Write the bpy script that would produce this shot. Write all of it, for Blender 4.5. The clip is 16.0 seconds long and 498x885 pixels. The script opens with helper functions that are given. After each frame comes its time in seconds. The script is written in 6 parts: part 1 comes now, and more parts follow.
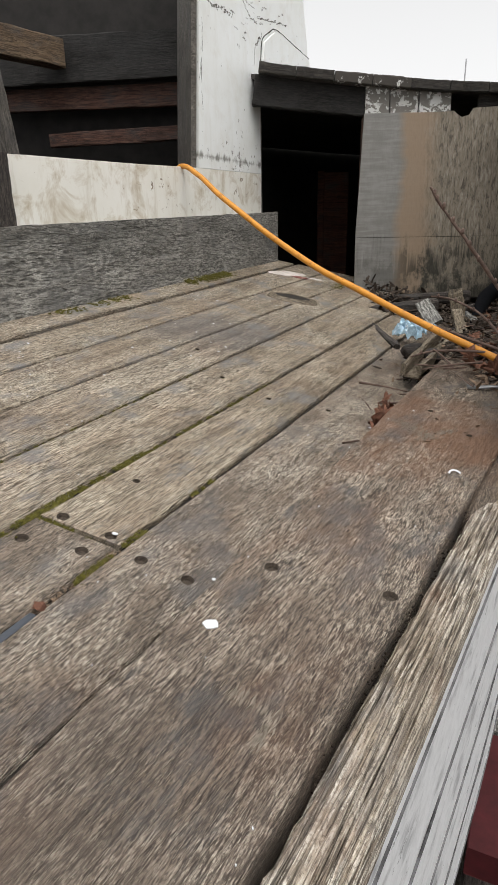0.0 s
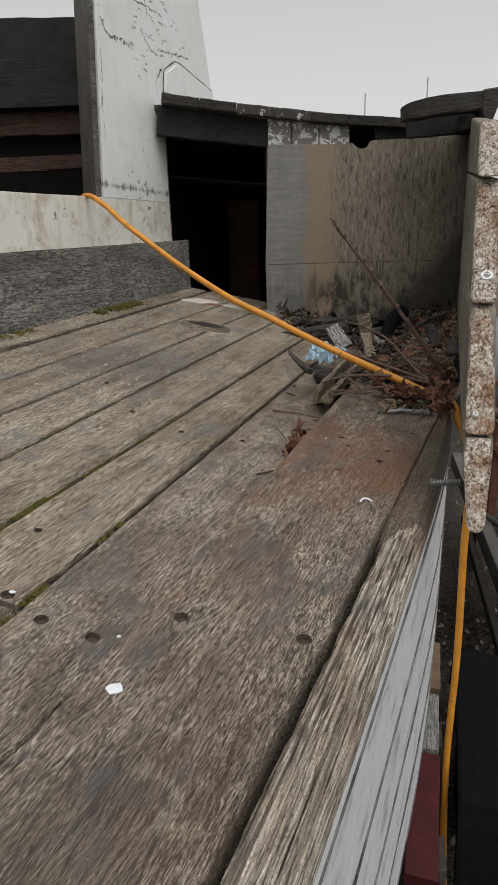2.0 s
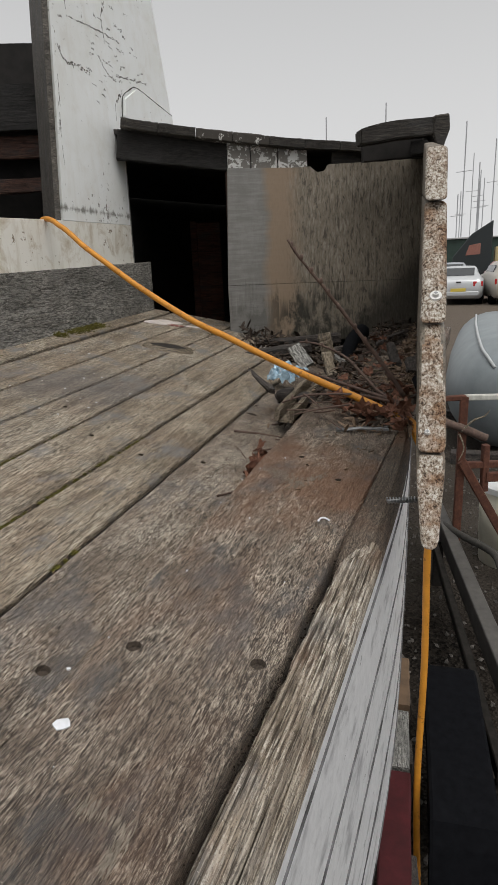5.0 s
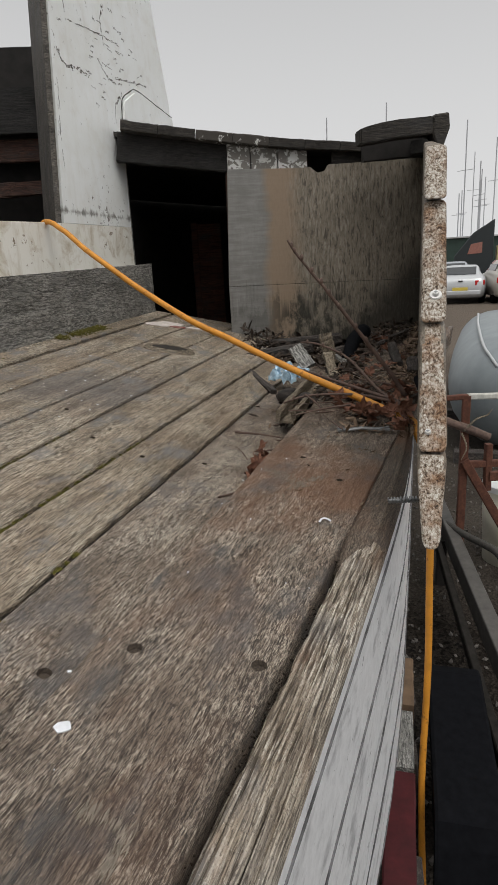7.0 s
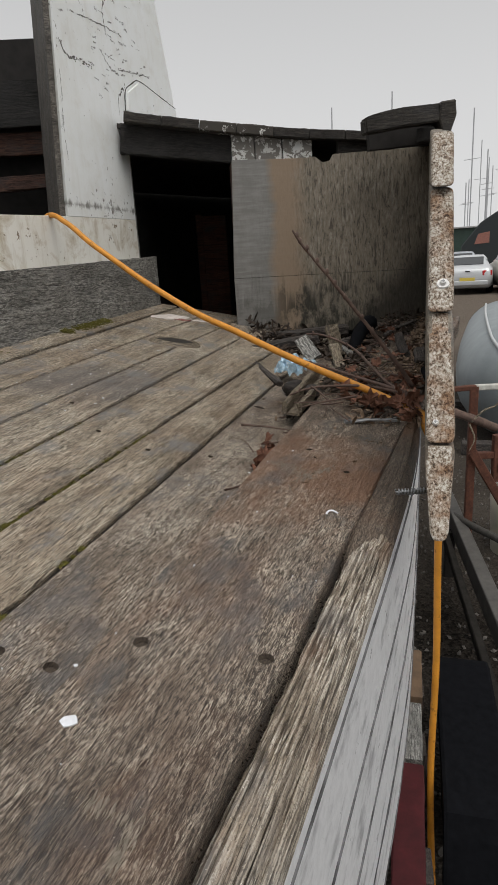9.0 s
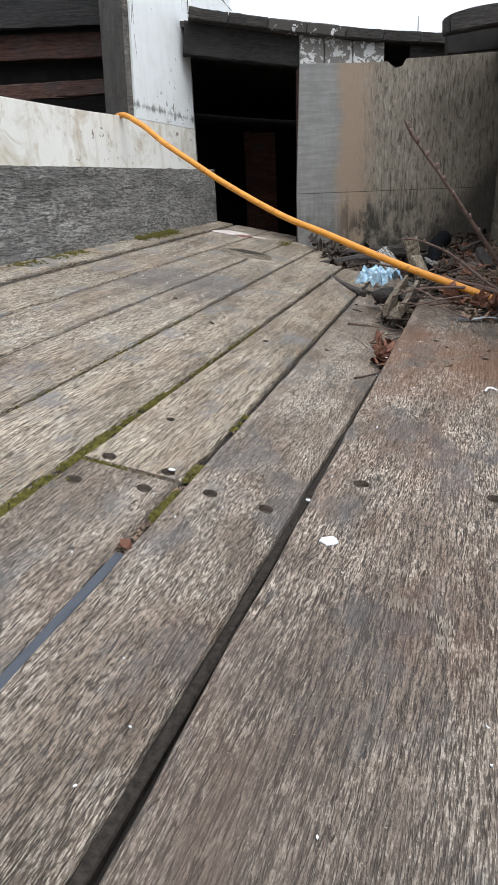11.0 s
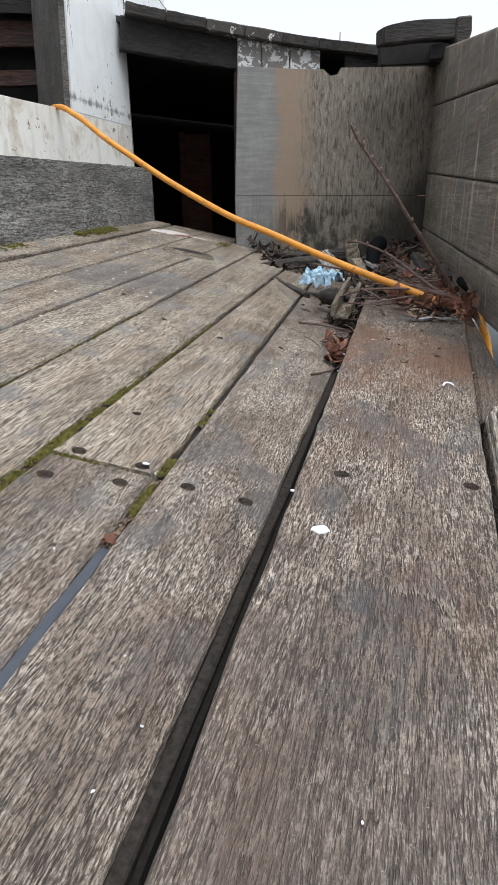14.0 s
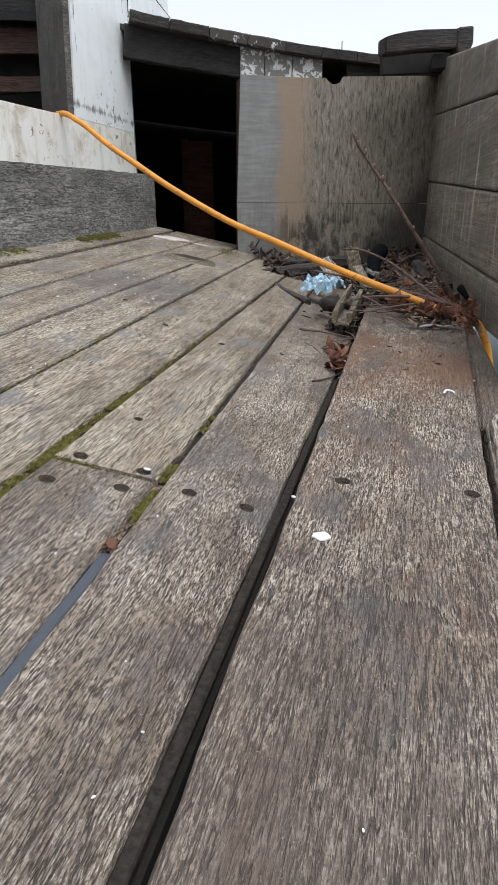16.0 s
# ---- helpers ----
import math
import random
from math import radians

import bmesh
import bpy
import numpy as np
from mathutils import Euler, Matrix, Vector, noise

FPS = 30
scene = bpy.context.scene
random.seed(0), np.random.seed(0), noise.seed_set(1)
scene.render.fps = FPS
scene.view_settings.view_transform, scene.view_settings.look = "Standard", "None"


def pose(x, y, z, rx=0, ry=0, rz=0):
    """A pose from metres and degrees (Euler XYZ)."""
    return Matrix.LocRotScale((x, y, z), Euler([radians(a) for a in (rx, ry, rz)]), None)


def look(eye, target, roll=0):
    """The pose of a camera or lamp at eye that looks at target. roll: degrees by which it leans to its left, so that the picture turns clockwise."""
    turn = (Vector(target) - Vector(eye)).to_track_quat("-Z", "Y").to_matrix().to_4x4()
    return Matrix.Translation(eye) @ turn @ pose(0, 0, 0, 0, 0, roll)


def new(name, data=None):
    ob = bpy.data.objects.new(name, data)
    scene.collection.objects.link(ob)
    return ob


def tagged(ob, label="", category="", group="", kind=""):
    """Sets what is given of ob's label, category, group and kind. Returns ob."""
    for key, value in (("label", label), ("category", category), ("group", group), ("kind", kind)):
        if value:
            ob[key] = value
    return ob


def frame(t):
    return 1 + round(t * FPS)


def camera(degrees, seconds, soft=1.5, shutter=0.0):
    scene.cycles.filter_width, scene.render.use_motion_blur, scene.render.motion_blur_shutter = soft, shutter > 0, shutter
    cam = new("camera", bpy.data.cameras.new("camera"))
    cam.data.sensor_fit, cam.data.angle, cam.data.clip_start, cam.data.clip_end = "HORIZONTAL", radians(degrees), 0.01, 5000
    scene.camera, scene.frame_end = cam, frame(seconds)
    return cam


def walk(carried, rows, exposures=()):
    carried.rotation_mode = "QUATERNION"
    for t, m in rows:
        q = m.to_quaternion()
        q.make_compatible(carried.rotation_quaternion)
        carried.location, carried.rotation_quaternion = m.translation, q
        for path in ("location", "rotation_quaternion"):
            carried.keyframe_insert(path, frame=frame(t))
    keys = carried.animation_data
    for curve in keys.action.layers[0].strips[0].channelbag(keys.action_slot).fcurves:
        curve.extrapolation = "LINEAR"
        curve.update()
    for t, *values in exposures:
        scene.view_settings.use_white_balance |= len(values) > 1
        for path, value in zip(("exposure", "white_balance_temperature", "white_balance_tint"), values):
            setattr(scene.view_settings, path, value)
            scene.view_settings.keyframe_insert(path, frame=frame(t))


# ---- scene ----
cam = camera(44.5, 16.0, soft=0.8)
PATH = [
    (0, (0.045, 0.131, 0.382), (-0.108, 2.007, -0.294), -1.4),
    (0.5, (0.048, 0.153, 0.391), (0.038, 2.046, -0.255), -0.9),
    (1, (0.057, 0.156, 0.394), (0.089, 2.052, -0.243), -1.5),
    (1.5, (0.065, 0.161, 0.392), (0.135, 2.055, -0.247), -1.7),
    (2, (0.071, 0.161, 0.394), (0.16, 2.062, -0.219), -1.9),
    (2.5, (0.076, 0.161, 0.399), (0.207, 2.067, -0.191), -1.9),
    (3, (0.079, 0.163, 0.402), (0.232, 2.068, -0.188), -1.9),
    (3.5, (0.086, 0.164, 0.401), (0.248, 2.073, -0.173), -2.2),
    (4, (0.089, 0.162, 0.399), (0.276, 2.074, -0.157), -1.9),
    (6.5, (0.1, 0.163, 0.397), (0.274, 2.075, -0.165), -2.9),
    (7, (0.098, 0.163, 0.397), (0.275, 2.076, -0.158), -2.9),
    (7.5, (0.1, 0.163, 0.398), (0.285, 2.076, -0.154), -3.0),
    (8, (0.099, 0.165, 0.399), (0.268, 2.077, -0.166), -3.3),
    (8.5, (0.097, 0.17, 0.394), (0.267, 2.079, -0.177), -3.2),
    (9, (0.1, 0.169, 0.394), (0.253, 2.078, -0.182), -3.5),
    (9.5, (0.1, 0.169, 0.396), (0.251, 2.08, -0.175), -3.2),
    (10, (0.092, 0.169, 0.38), (0.219, 2.061, -0.256), -3.0),
    (10.2, (0.041, 0.162, 0.35), (0.06, 2.02, -0.389), -4.2),
    (12.3, (-0.189, 0.176, 0.282), (0.144, 2.006, -0.454), -0.1),
    (12.5, (-0.187, 0.178, 0.283), (0.141, 2.007, -0.455), -0.5),
    (13, (-0.189, 0.175, 0.283), (0.151, 2.009, -0.438), -0.5),
    (13.5, (-0.188, 0.176, 0.283), (0.163, 2.008, -0.441), -0.5),
    (14, (-0.187, 0.177, 0.282), (0.16, 2.006, -0.451), -0.7),
    (14.5, (-0.187, 0.176, 0.284), (0.143, 2.006, -0.452), -0.6),
    (15, (-0.19, 0.176, 0.282), (0.145, 2.014, -0.434), -0.2),
    (15.5, (-0.189, 0.176, 0.283), (0.154, 2.011, -0.435), -0.4),
    (16, (-0.189, 0.176, 0.283), (0.16, 2.011, -0.432), -0.3),
]
EXPOSURES = [(0.0, 0.5, 6680, 10), (0.3, 0.3, 6680, 10), (0.6, 0.0, 6680, 10), (9.8, 0.0, 6680, 10), (10.2, 0.1, 6650, 10), (11.0, 0.78, 6080, 10), (16.0, 0.62, 6080, 10)]
walk(cam, [(t, look(eye, target, roll)) for t, eye, target, roll in PATH], EXPOSURES)

# ---- world and light: overcast sky ----
world = bpy.data.worlds.new("overcast")
scene.world = world
world.use_nodes = True
wn, wl = world.node_tree.nodes, world.node_tree.links
wn.clear()
sky = wn.new("ShaderNodeTexSky")
sky.sky_type = "NISHITA"
sky.sun_disc = False
sky.sun_elevation, sky.sun_rotation = radians(62), radians(150)
sky.dust_density = 6.0
hsv = wn.new("ShaderNodeHueSaturation")
hsv.inputs["Saturation"].default_value = 0.12
hsv.inputs["Value"].default_value = 0.12
cloud = wn.new("ShaderNodeMixRGB")
cloud.inputs[0].default_value = 0.75
wtc, wsep, wrmp = wn.new("ShaderNodeTexCoord"), wn.new("ShaderNodeSeparateXYZ"), wn.new("ShaderNodeValToRGB")
wl.new(wtc.outputs["Generated"], wsep.inputs[0])
wl.new(wsep.outputs[2], wrmp.inputs[0])
wrmp.color_ramp.elements[0].position, wrmp.color_ramp.elements[0].color = 0.0, (1.02, 1.04, 1.07, 1)
wrmp.color_ramp.elements[1].position, wrmp.color_ramp.elements[1].color = 0.40, (0.66, 0.675, 0.695, 1)
zenith = wrmp.color_ramp.elements.new(1.0)
zenith.color = (1.25, 1.26, 1.27, 1)
wl.new(wrmp.outputs[0], cloud.inputs[2])
wbg, wout = wn.new("ShaderNodeBackground"), wn.new("ShaderNodeOutputWorld")
wbg.inputs["Strength"].default_value = 0.9
wl.new(sky.outputs[0], hsv.inputs["Color"])
wl.new(hsv.outputs[0], cloud.inputs[1])
wl.new(cloud.outputs[0], wbg.inputs["Color"])
wl.new(wbg.outputs[0], wout.inputs["Surface"])

sun_data = bpy.data.lights.new("sun", "SUN")
sun_data.energy, sun_data.angle, sun_data.color = 1.2, radians(40), (1.0, 0.97, 0.93)
sun = new("sun", sun_data)
sun.matrix_basis = look((1.5, -3, 8), (0, 1, 0))


# ---- materials ----
class Mat:
    """A small helper that strings nodes together."""

    def __init__(self, name, rough=0.8, metal=0.0):
        self.m = bpy.data.materials.new(name)
        self.m.use_nodes = True
        self.n, self.l = self.m.node_tree.nodes, self.m.node_tree.links
        self.b = self.n["Principled BSDF"]
        self.b.inputs["Roughness"].default_value = rough
        self.b.inputs["Metallic"].default_value = metal
        tc = self.n.new("ShaderNodeTexCoord")
        oi = self.n.new("ShaderNodeObjectInfo")
        self.rand = oi.outputs["Random"]
        mul = self.n.new("ShaderNodeVectorMath")
        mul.operation = "SCALE"
        mul.inputs[0].default_value = (7.3, 3.1, 5.7)
        self.l.new(self.rand, mul.inputs["Scale"])
        add = self.n.new("ShaderNodeVectorMath")
        self.l.new(tc.outputs["Object"], add.inputs[0])
        self.l.new(mul.outputs[0], add.inputs[1])
        self.plain = tc.outputs["Object"]
        self.co = add.outputs[0]

    def map(self, sx, sy, sz, plain=False):
        mp = self.n.new("ShaderNodeMapping")
        mp.inputs["Scale"].default_value = (sx, sy, sz)
        self.l.new(self.plain if plain else self.co, mp.inputs["Vector"])
        return mp.outputs[0]

    def noise(self, scale=(1, 1, 1), detail=4.0, rough=0.6, distort=0.0, plain=False):
        t = self.n.new("ShaderNodeTexNoise")
        t.inputs["Scale"].default_value = 1.0
        t.inputs["Detail"].default_value = detail
        t.inputs["Roughness"].default_value = rough
        t.inputs["Distortion"].default_value = distort
        self.l.new(self.map(*scale, plain=plain), t.inputs["Vector"])
        return t.outputs["Fac"]

    def ramp(self, fac, *stops):
        r = self.n.new("ShaderNodeValToRGB")
        e = r.color_ramp.elements
        while len(e) < len(stops):
            e.new(0.5)
        for el, (p, c) in zip(e, stops):
            el.position = p
            el.color = (c, c, c, 1) if isinstance(c, (int, float)) else (*c, 1)
        self.l.new(fac, r.inputs[0])
        return r.outputs[0]

    def mix(self, fac, a, b, mode="MIX"):
        x = self.n.new("ShaderNodeMixRGB")
        x.blend_type = mode
        for i, v in enumerate((fac, a, b)):
            sock = x.inputs[i]
            if isinstance(v, (int, float)):
                sock.default_value = v if i == 0 else (v, v, v, 1)
            elif isinstance(v, tuple):
                sock.default_value = (*v, 1)
            else:
                self.l.new(v, sock)
        return x.outputs[0]

    def math(self, op, a, b=0.0):
        x = self.n.new("ShaderNodeMath")
        x.operation = op
        for sock, v in zip(x.inputs, (a, b)):
            if isinstance(v, (int, float)):
                sock.default_value = v
            else:
                self.l.new(v, sock)
        return x.outputs[0]

    def axis(self, which):
        s = self.n.new("ShaderNodeSeparateXYZ")
        self.l.new(self.plain, s.inputs[0])
        return s.outputs[which]

    def color(self, c):
        if isinstance(c, tuple):
            self.b.inputs["Base Color"].default_value = (*c, 1)
        else:
            self.l.new(c, self.b.inputs["Base Color"])
        return self

    def rough(self, r):
        self.l.new(r, self.b.inputs["Roughness"])
        return self

    def bump(self, h, strength=0.5, dist=0.002):
        bp = self.n.new("ShaderNodeBump")
        bp.inputs["Strength"].default_value = strength
        bp.inputs["Distance"].default_value = dist
        self.l.new(h, bp.inputs["Height"])
        self.l.new(bp.outputs[0], self.b.inputs["Normal"])
        return self


def wood_mat(name, dark, mid, light, fine=760.0, long=105.0, wear=0.5, smudge=0.5, rough=0.85, relief=0.6, green=0.0, rust=0.0, pit=0.6, check=0.7, damp=None, grime_shade=None, stain=None, runs=0.0):
    """Weathered timber: its grain runs along the object's x axis."""
    m = Mat(name, rough)
    bend = m.n.new("ShaderNodeCombineXYZ")
    drift = m.math("MULTIPLY", m.math("SUBTRACT", m.noise((2.6, 5.0, 5.0), 2.0, 0.5), 0.5), 0.012)
    m.l.new(drift, bend.inputs[1])
    curved = m.n.new("ShaderNodeVectorMath")
    m.l.new(m.co, curved.inputs[0])
    m.l.new(bend.outputs[0], curved.inputs[1])
    m.co = curved.outputs[0]
    g = m.noise((long, fine, fine), 3.0, 0.65, 0.12)
    g2 = m.noise((long * 0.36, fine * 0.45, fine * 0.45), 3.0, 0.65, 0.15)
    broken = m.noise((240, 330, 330), 4.0, 0.7)
    pepper = m.noise((260, 420, 420), 3.0, 0.7)
    coarse = m.noise((long * 0.03, fine * 0.05, fine * 0.05), 4.0, 0.6, 0.6)
    patch = m.noise((7.0, 11.0, 11.0), 5.0, 0.68)
    broad = m.noise((1.8, 3.4, 3.4), 3.0, 0.55)
    grit = m.noise((520, 520, 520), 2.0, 0.6)
    base = m.mix(m.ramp(coarse, (0.32, 0.0), (0.68, 1.0)), dark, mid)
    base = m.mix(m.ramp(g2, (0.40, 0.55), (0.54, 0.0)), base, tuple(c * 0.55 for c in dark))
    mask = m.ramp(m.noise((6.0, 10.0, 10.0), 6.0, 0.75), (0.42, 0.12), (0.60, 1.0))
    worn = m.math("MULTIPLY", m.ramp(g, (0.51, 0.0), (0.54, 1.0)), mask)
    worn = m.math("MULTIPLY", worn, m.ramp(broken, (0.40, 0.25), (0.54, 1.0)))
    base = m.mix(m.math("MULTIPLY", worn, wear), base, light)
    base = m.mix(m.math("MULTIPLY", m.math("MULTIPLY", m.ramp(g2, (0.53, 0.0), (0.62, 1.0)), mask), wear * 0.3), base, light)
    base = m.mix(m.ramp(pepper, (0.36, 0.75), (0.48, 0.0)), base, tuple(c * 0.35 for c in dark))
    pits = m.ramp(g, (0.40, 1.0), (0.465, 0.0))
    base = m.mix(m.math("MULTIPLY", pits, pit), base, tuple(c * 0.15 for c in dark))
    marks = m.noise((22, 230, 230), 4.0, 0.7, 0.3)
    base = m.mix(m.math("MULTIPLY", m.math("MULTIPLY", m.ramp(marks, (0.56, 0.0), (0.60, 1.0)), mask), wear * 0.28), base, light)
    splits = m.noise((long * 0.13, fine * 0.26, fine * 0.26), 3.0, 0.55, 0.25)
    near = m.math("ABSOLUTE", m.math("SUBTRACT", splits, 0.5))
    base = m.mix(m.math("MULTIPLY", m.ramp(near, (0.006, 1.0), (0.022, 0.0)), check), base, tuple(c * 0.25 for c in dark))
    grey = sum(mid) / 3
    base = m.mix(m.math("MULTIPLY", m.ramp(patch, (0.53, 0.0), (0.66, 1.0)), smudge), base, (grey * 0.42, grey * 0.42, grey * 0.43))
    base = m.mix(m.ramp(broad, (0.35, 0.5), (0.60, 0.0)), base, (0.62, 0.60, 0.58), "MULTIPLY")
    base = m.mix(m.ramp(m.rand, (0.0, 0.0), (1.0, 0.35)), base, (0.74, 0.70, 0.64), "MULTIPLY")
    base = m.mix(m.ramp(grit, (0.68, 0.0), (0.74, 0.6)), base, light)
    if green:
        base = m.mix(m.math("MULTIPLY", m.ramp(m.noise((7, 14, 14), 5.0, 0.7), (0.52, 0.0), (0.66, 1.0)), green), base, (0.075, 0.085, 0.03))
    if rust:
        base = m.mix(m.math("MULTIPLY", m.ramp(m.noise((5, 8, 8), 3.0, 0.6), (0.48, 0.0), (0.64, 1.0)), rust), base, (0.19, 0.085, 0.04))
    # near end smudged and darkened: sky blocked from behind is painted in too
    if grime_shade:
        along = m.math("ADD", m.axis(0), m.math("MULTIPLY", m.math("SUBTRACT", patch, 0.5), 0.9))
        base = m.mix(m.ramp(m.math("MULTIPLY", along, 0.5), (grime_shade[0] * 0.5, grime_shade[2]), (grime_shade[1] * 0.5, 0.0)), base, (0.110, 0.086, 0.068))
    if stain:
        off = m.math("ABSOLUTE", m.math("SUBTRACT", m.axis(0), stain[0]))
        off = m.math("ADD", m.math("DIVIDE", off, stain[1]), m.math("MULTIPLY", m.math("SUBTRACT", patch, 0.5), 2.5))
        base = m.mix(m.ramp(off, (0.25, 0.6), (1.0, 0.0)), base, stain[2])
    if damp:
        along = m.math("ADD", m.axis(0), m.math("MULTIPLY", m.math("SUBTRACT", patch, 0.5), 1.1))
        base = m.mix(m.ramp(m.math("MULTIPLY", along, 0.25), (damp[0] * 0.25, 0.0), (damp[1] * 0.25, 0.3)), base, (0.56, 0.45, 0.37), "MULTIPLY")
    if runs:
        down = m.noise((24, 24, 2.2), 5.0, 0.68, 0.3, plain=True)
        base = m.mix(m.math("MULTIPLY", m.ramp(down, (0.56, 0.0), (0.66, 1.0)), runs), base, light)
        base = m.mix(m.math("MULTIPLY", m.ramp(down, (0.34, 1.0), (0.44, 0.0)), runs), base, tuple(c * 0.6 for c in dark))
    h = m.math("ADD", g, m.math("MULTIPLY", g2, 1.3))
    h = m.math("SUBTRACT", h, m.math("MULTIPLY", m.ramp(near, (0.006, 1.0), (0.022, 0.0)), 0.5))
    h = m.math("ADD", h, m.math("MULTIPLY", coarse, 0.9))
    m.color(base).bump(h, relief, 0.003)
    m.rough(m.ramp(patch, (0.3, rough + 0.08), (0.7, rough - 0.2)))
    return m.m


deck_look = dict(fine=740, long=64, wear=0.95, smudge=0.85, relief=1.0, rough=0.72, rust=0.12, pit=0.85, check=0.9, green=0.12)
DECK_TONES = ((0.24, 0.19, 0.137), (0.63, 0.515, 0.388), (0.90, 0.83, 0.70))
deck_wood = wood_mat("weathered deck wood", *DECK_TONES, **deck_look)
deck_wood_stained = wood_mat("weathered deck wood with a dark stain", *DECK_TONES, stain=(2.48, 0.24, (0.12, 0.112, 0.112)), **deck_look)
near_wood = wood_mat("brown deck wood", (0.18, 0.141, 0.108), (0.43, 0.342, 0.265), (0.90, 0.83, 0.72), fine=780, long=125, wear=1.0, smudge=0.65, relief=1.0, rough=0.68, pit=0.85, check=0.85, rust=0.1, grime_shade=(0.85, 1.2, 0.32), damp=(2.1, 2.8))
cover_wood = wood_mat("covering board wood", (0.145, 0.11, 0.083), (0.345, 0.267, 0.207), (0.86, 0.77, 0.65), fine=780, long=120, wear=1.0, smudge=0.8, relief=1.0, rough=0.66, pit=0.85, check=0.8, rust=0.25, grime_shade=(0.92, 1.22, 0.66), stain=(1.88, 0.22, (0.20, 0.092, 0.046)), damp=(1.7, 2.4))
worn_wood = wood_mat("bleached splintered wood", (0.27, 0.215, 0.16), (0.53, 0.475, 0.39), (0.86, 0.82, 0.74), fine=260, long=26, wear=0.85, smudge=0.35, relief=1.0, check=0.7, pit=0.7, rust=0.45)
edge_wood = wood_mat("dark edge plank wood", (0.085, 0.064, 0.048), (0.185, 0.142, 0.108), (0.42, 0.36, 0.29), fine=700, long=110, wear=0.4, rust=0.4)
board_wood = wood_mat("grey rough-sawn wood", (0.17, 0.17, 0.158), (0.36, 0.355, 0.335), (0.60, 0.60, 0.57), fine=190, long=44, wear=0.9, smudge=0.6, relief=1.0, pit=0.6, check=0.35)
post_wood = wood_mat("grey post wood", (0.075, 0.068, 0.06), (0.175, 0.158, 0.138), (0.36, 0.335, 0.30), fine=260, long=24, wear=0.5)
bulwark_wood = wood_mat("bulwark wood", (0.15, 0.125, 0.098), (0.32, 0.28, 0.225), (0.56, 0.52, 0.46), fine=330, long=16, wear=0.25, smudge=0.75, relief=0.4, green=0.35, pit=0.2, check=0.25, rust=0.2, runs=0.55)
dark_wood = wood_mat("blackened wood", (0.03, 0.025, 0.022), (0.085, 0.070, 0.062), (0.24, 0.205, 0.185), fine=300, long=30, wear=0.5)
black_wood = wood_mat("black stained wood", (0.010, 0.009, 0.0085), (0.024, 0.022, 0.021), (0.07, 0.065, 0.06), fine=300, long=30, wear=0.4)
rail_wood = wood_mat("brown black rail wood", (0.018, 0.015, 0.012), (0.046, 0.039, 0.032), (0.15, 0.135, 0.115), fine=300, long=30, wear=0.4)
red_wood = wood_mat("red brown timber", (0.05, 0.022, 0.015), (0.125, 0.055, 0.036), (0.22, 0.12, 0.085), fine=260, long=20, wear=0.3)
# red_wood tones raised: light missing inside the opening is put into the colour
door_wood = wood_mat("red door wood lightened for dim interior", (0.11, 0.04, 0.027), (0.20, 0.078, 0.05), (0.28, 0.14, 0.095), fine=260, long=20, wear=0.3)
tan_wood = wood_mat("raw tan timber", (0.13, 0.085, 0.05), (0.28, 0.19, 0.115), (0.42, 0.33, 0.23), fine=260, long=22, wear=0.4)
stick_wood = wood_mat("driftwood", (0.17, 0.135, 0.095), (0.36, 0.30, 0.22), (0.56, 0.50, 0.40), fine=420, long=40, wear=0.6)


def end_grain():
    m = Mat("weathered end grain", 0.9)
    v = m.noise((190, 280, 230), 4.0, 0.7, 0.5)
    clump = m.noise((60, 90, 60), 5.0, 0.72, 0.9)
    big = m.noise((11, 11, 11), 5.0, 0.7)
    v = m.math("ADD", m.math("MULTIPLY", v, 0.62), m.math("MULTIPLY", clump, 0.38))
    c = m.ramp(v, (0.40, (0.05, 0.035, 0.024)), (0.46, (0.24, 0.18, 0.13)), (0.52, (0.46, 0.42, 0.36)), (0.63, (0.76, 0.74, 0.70)))
    c = m.mix(m.ramp(big, (0.42, 0.9), (0.55, 0.0)), c, (0.50, 0.31, 0.19), "MULTIPLY")
    m.color(c).bump(v, 1.0, 0.006)
    return m.m


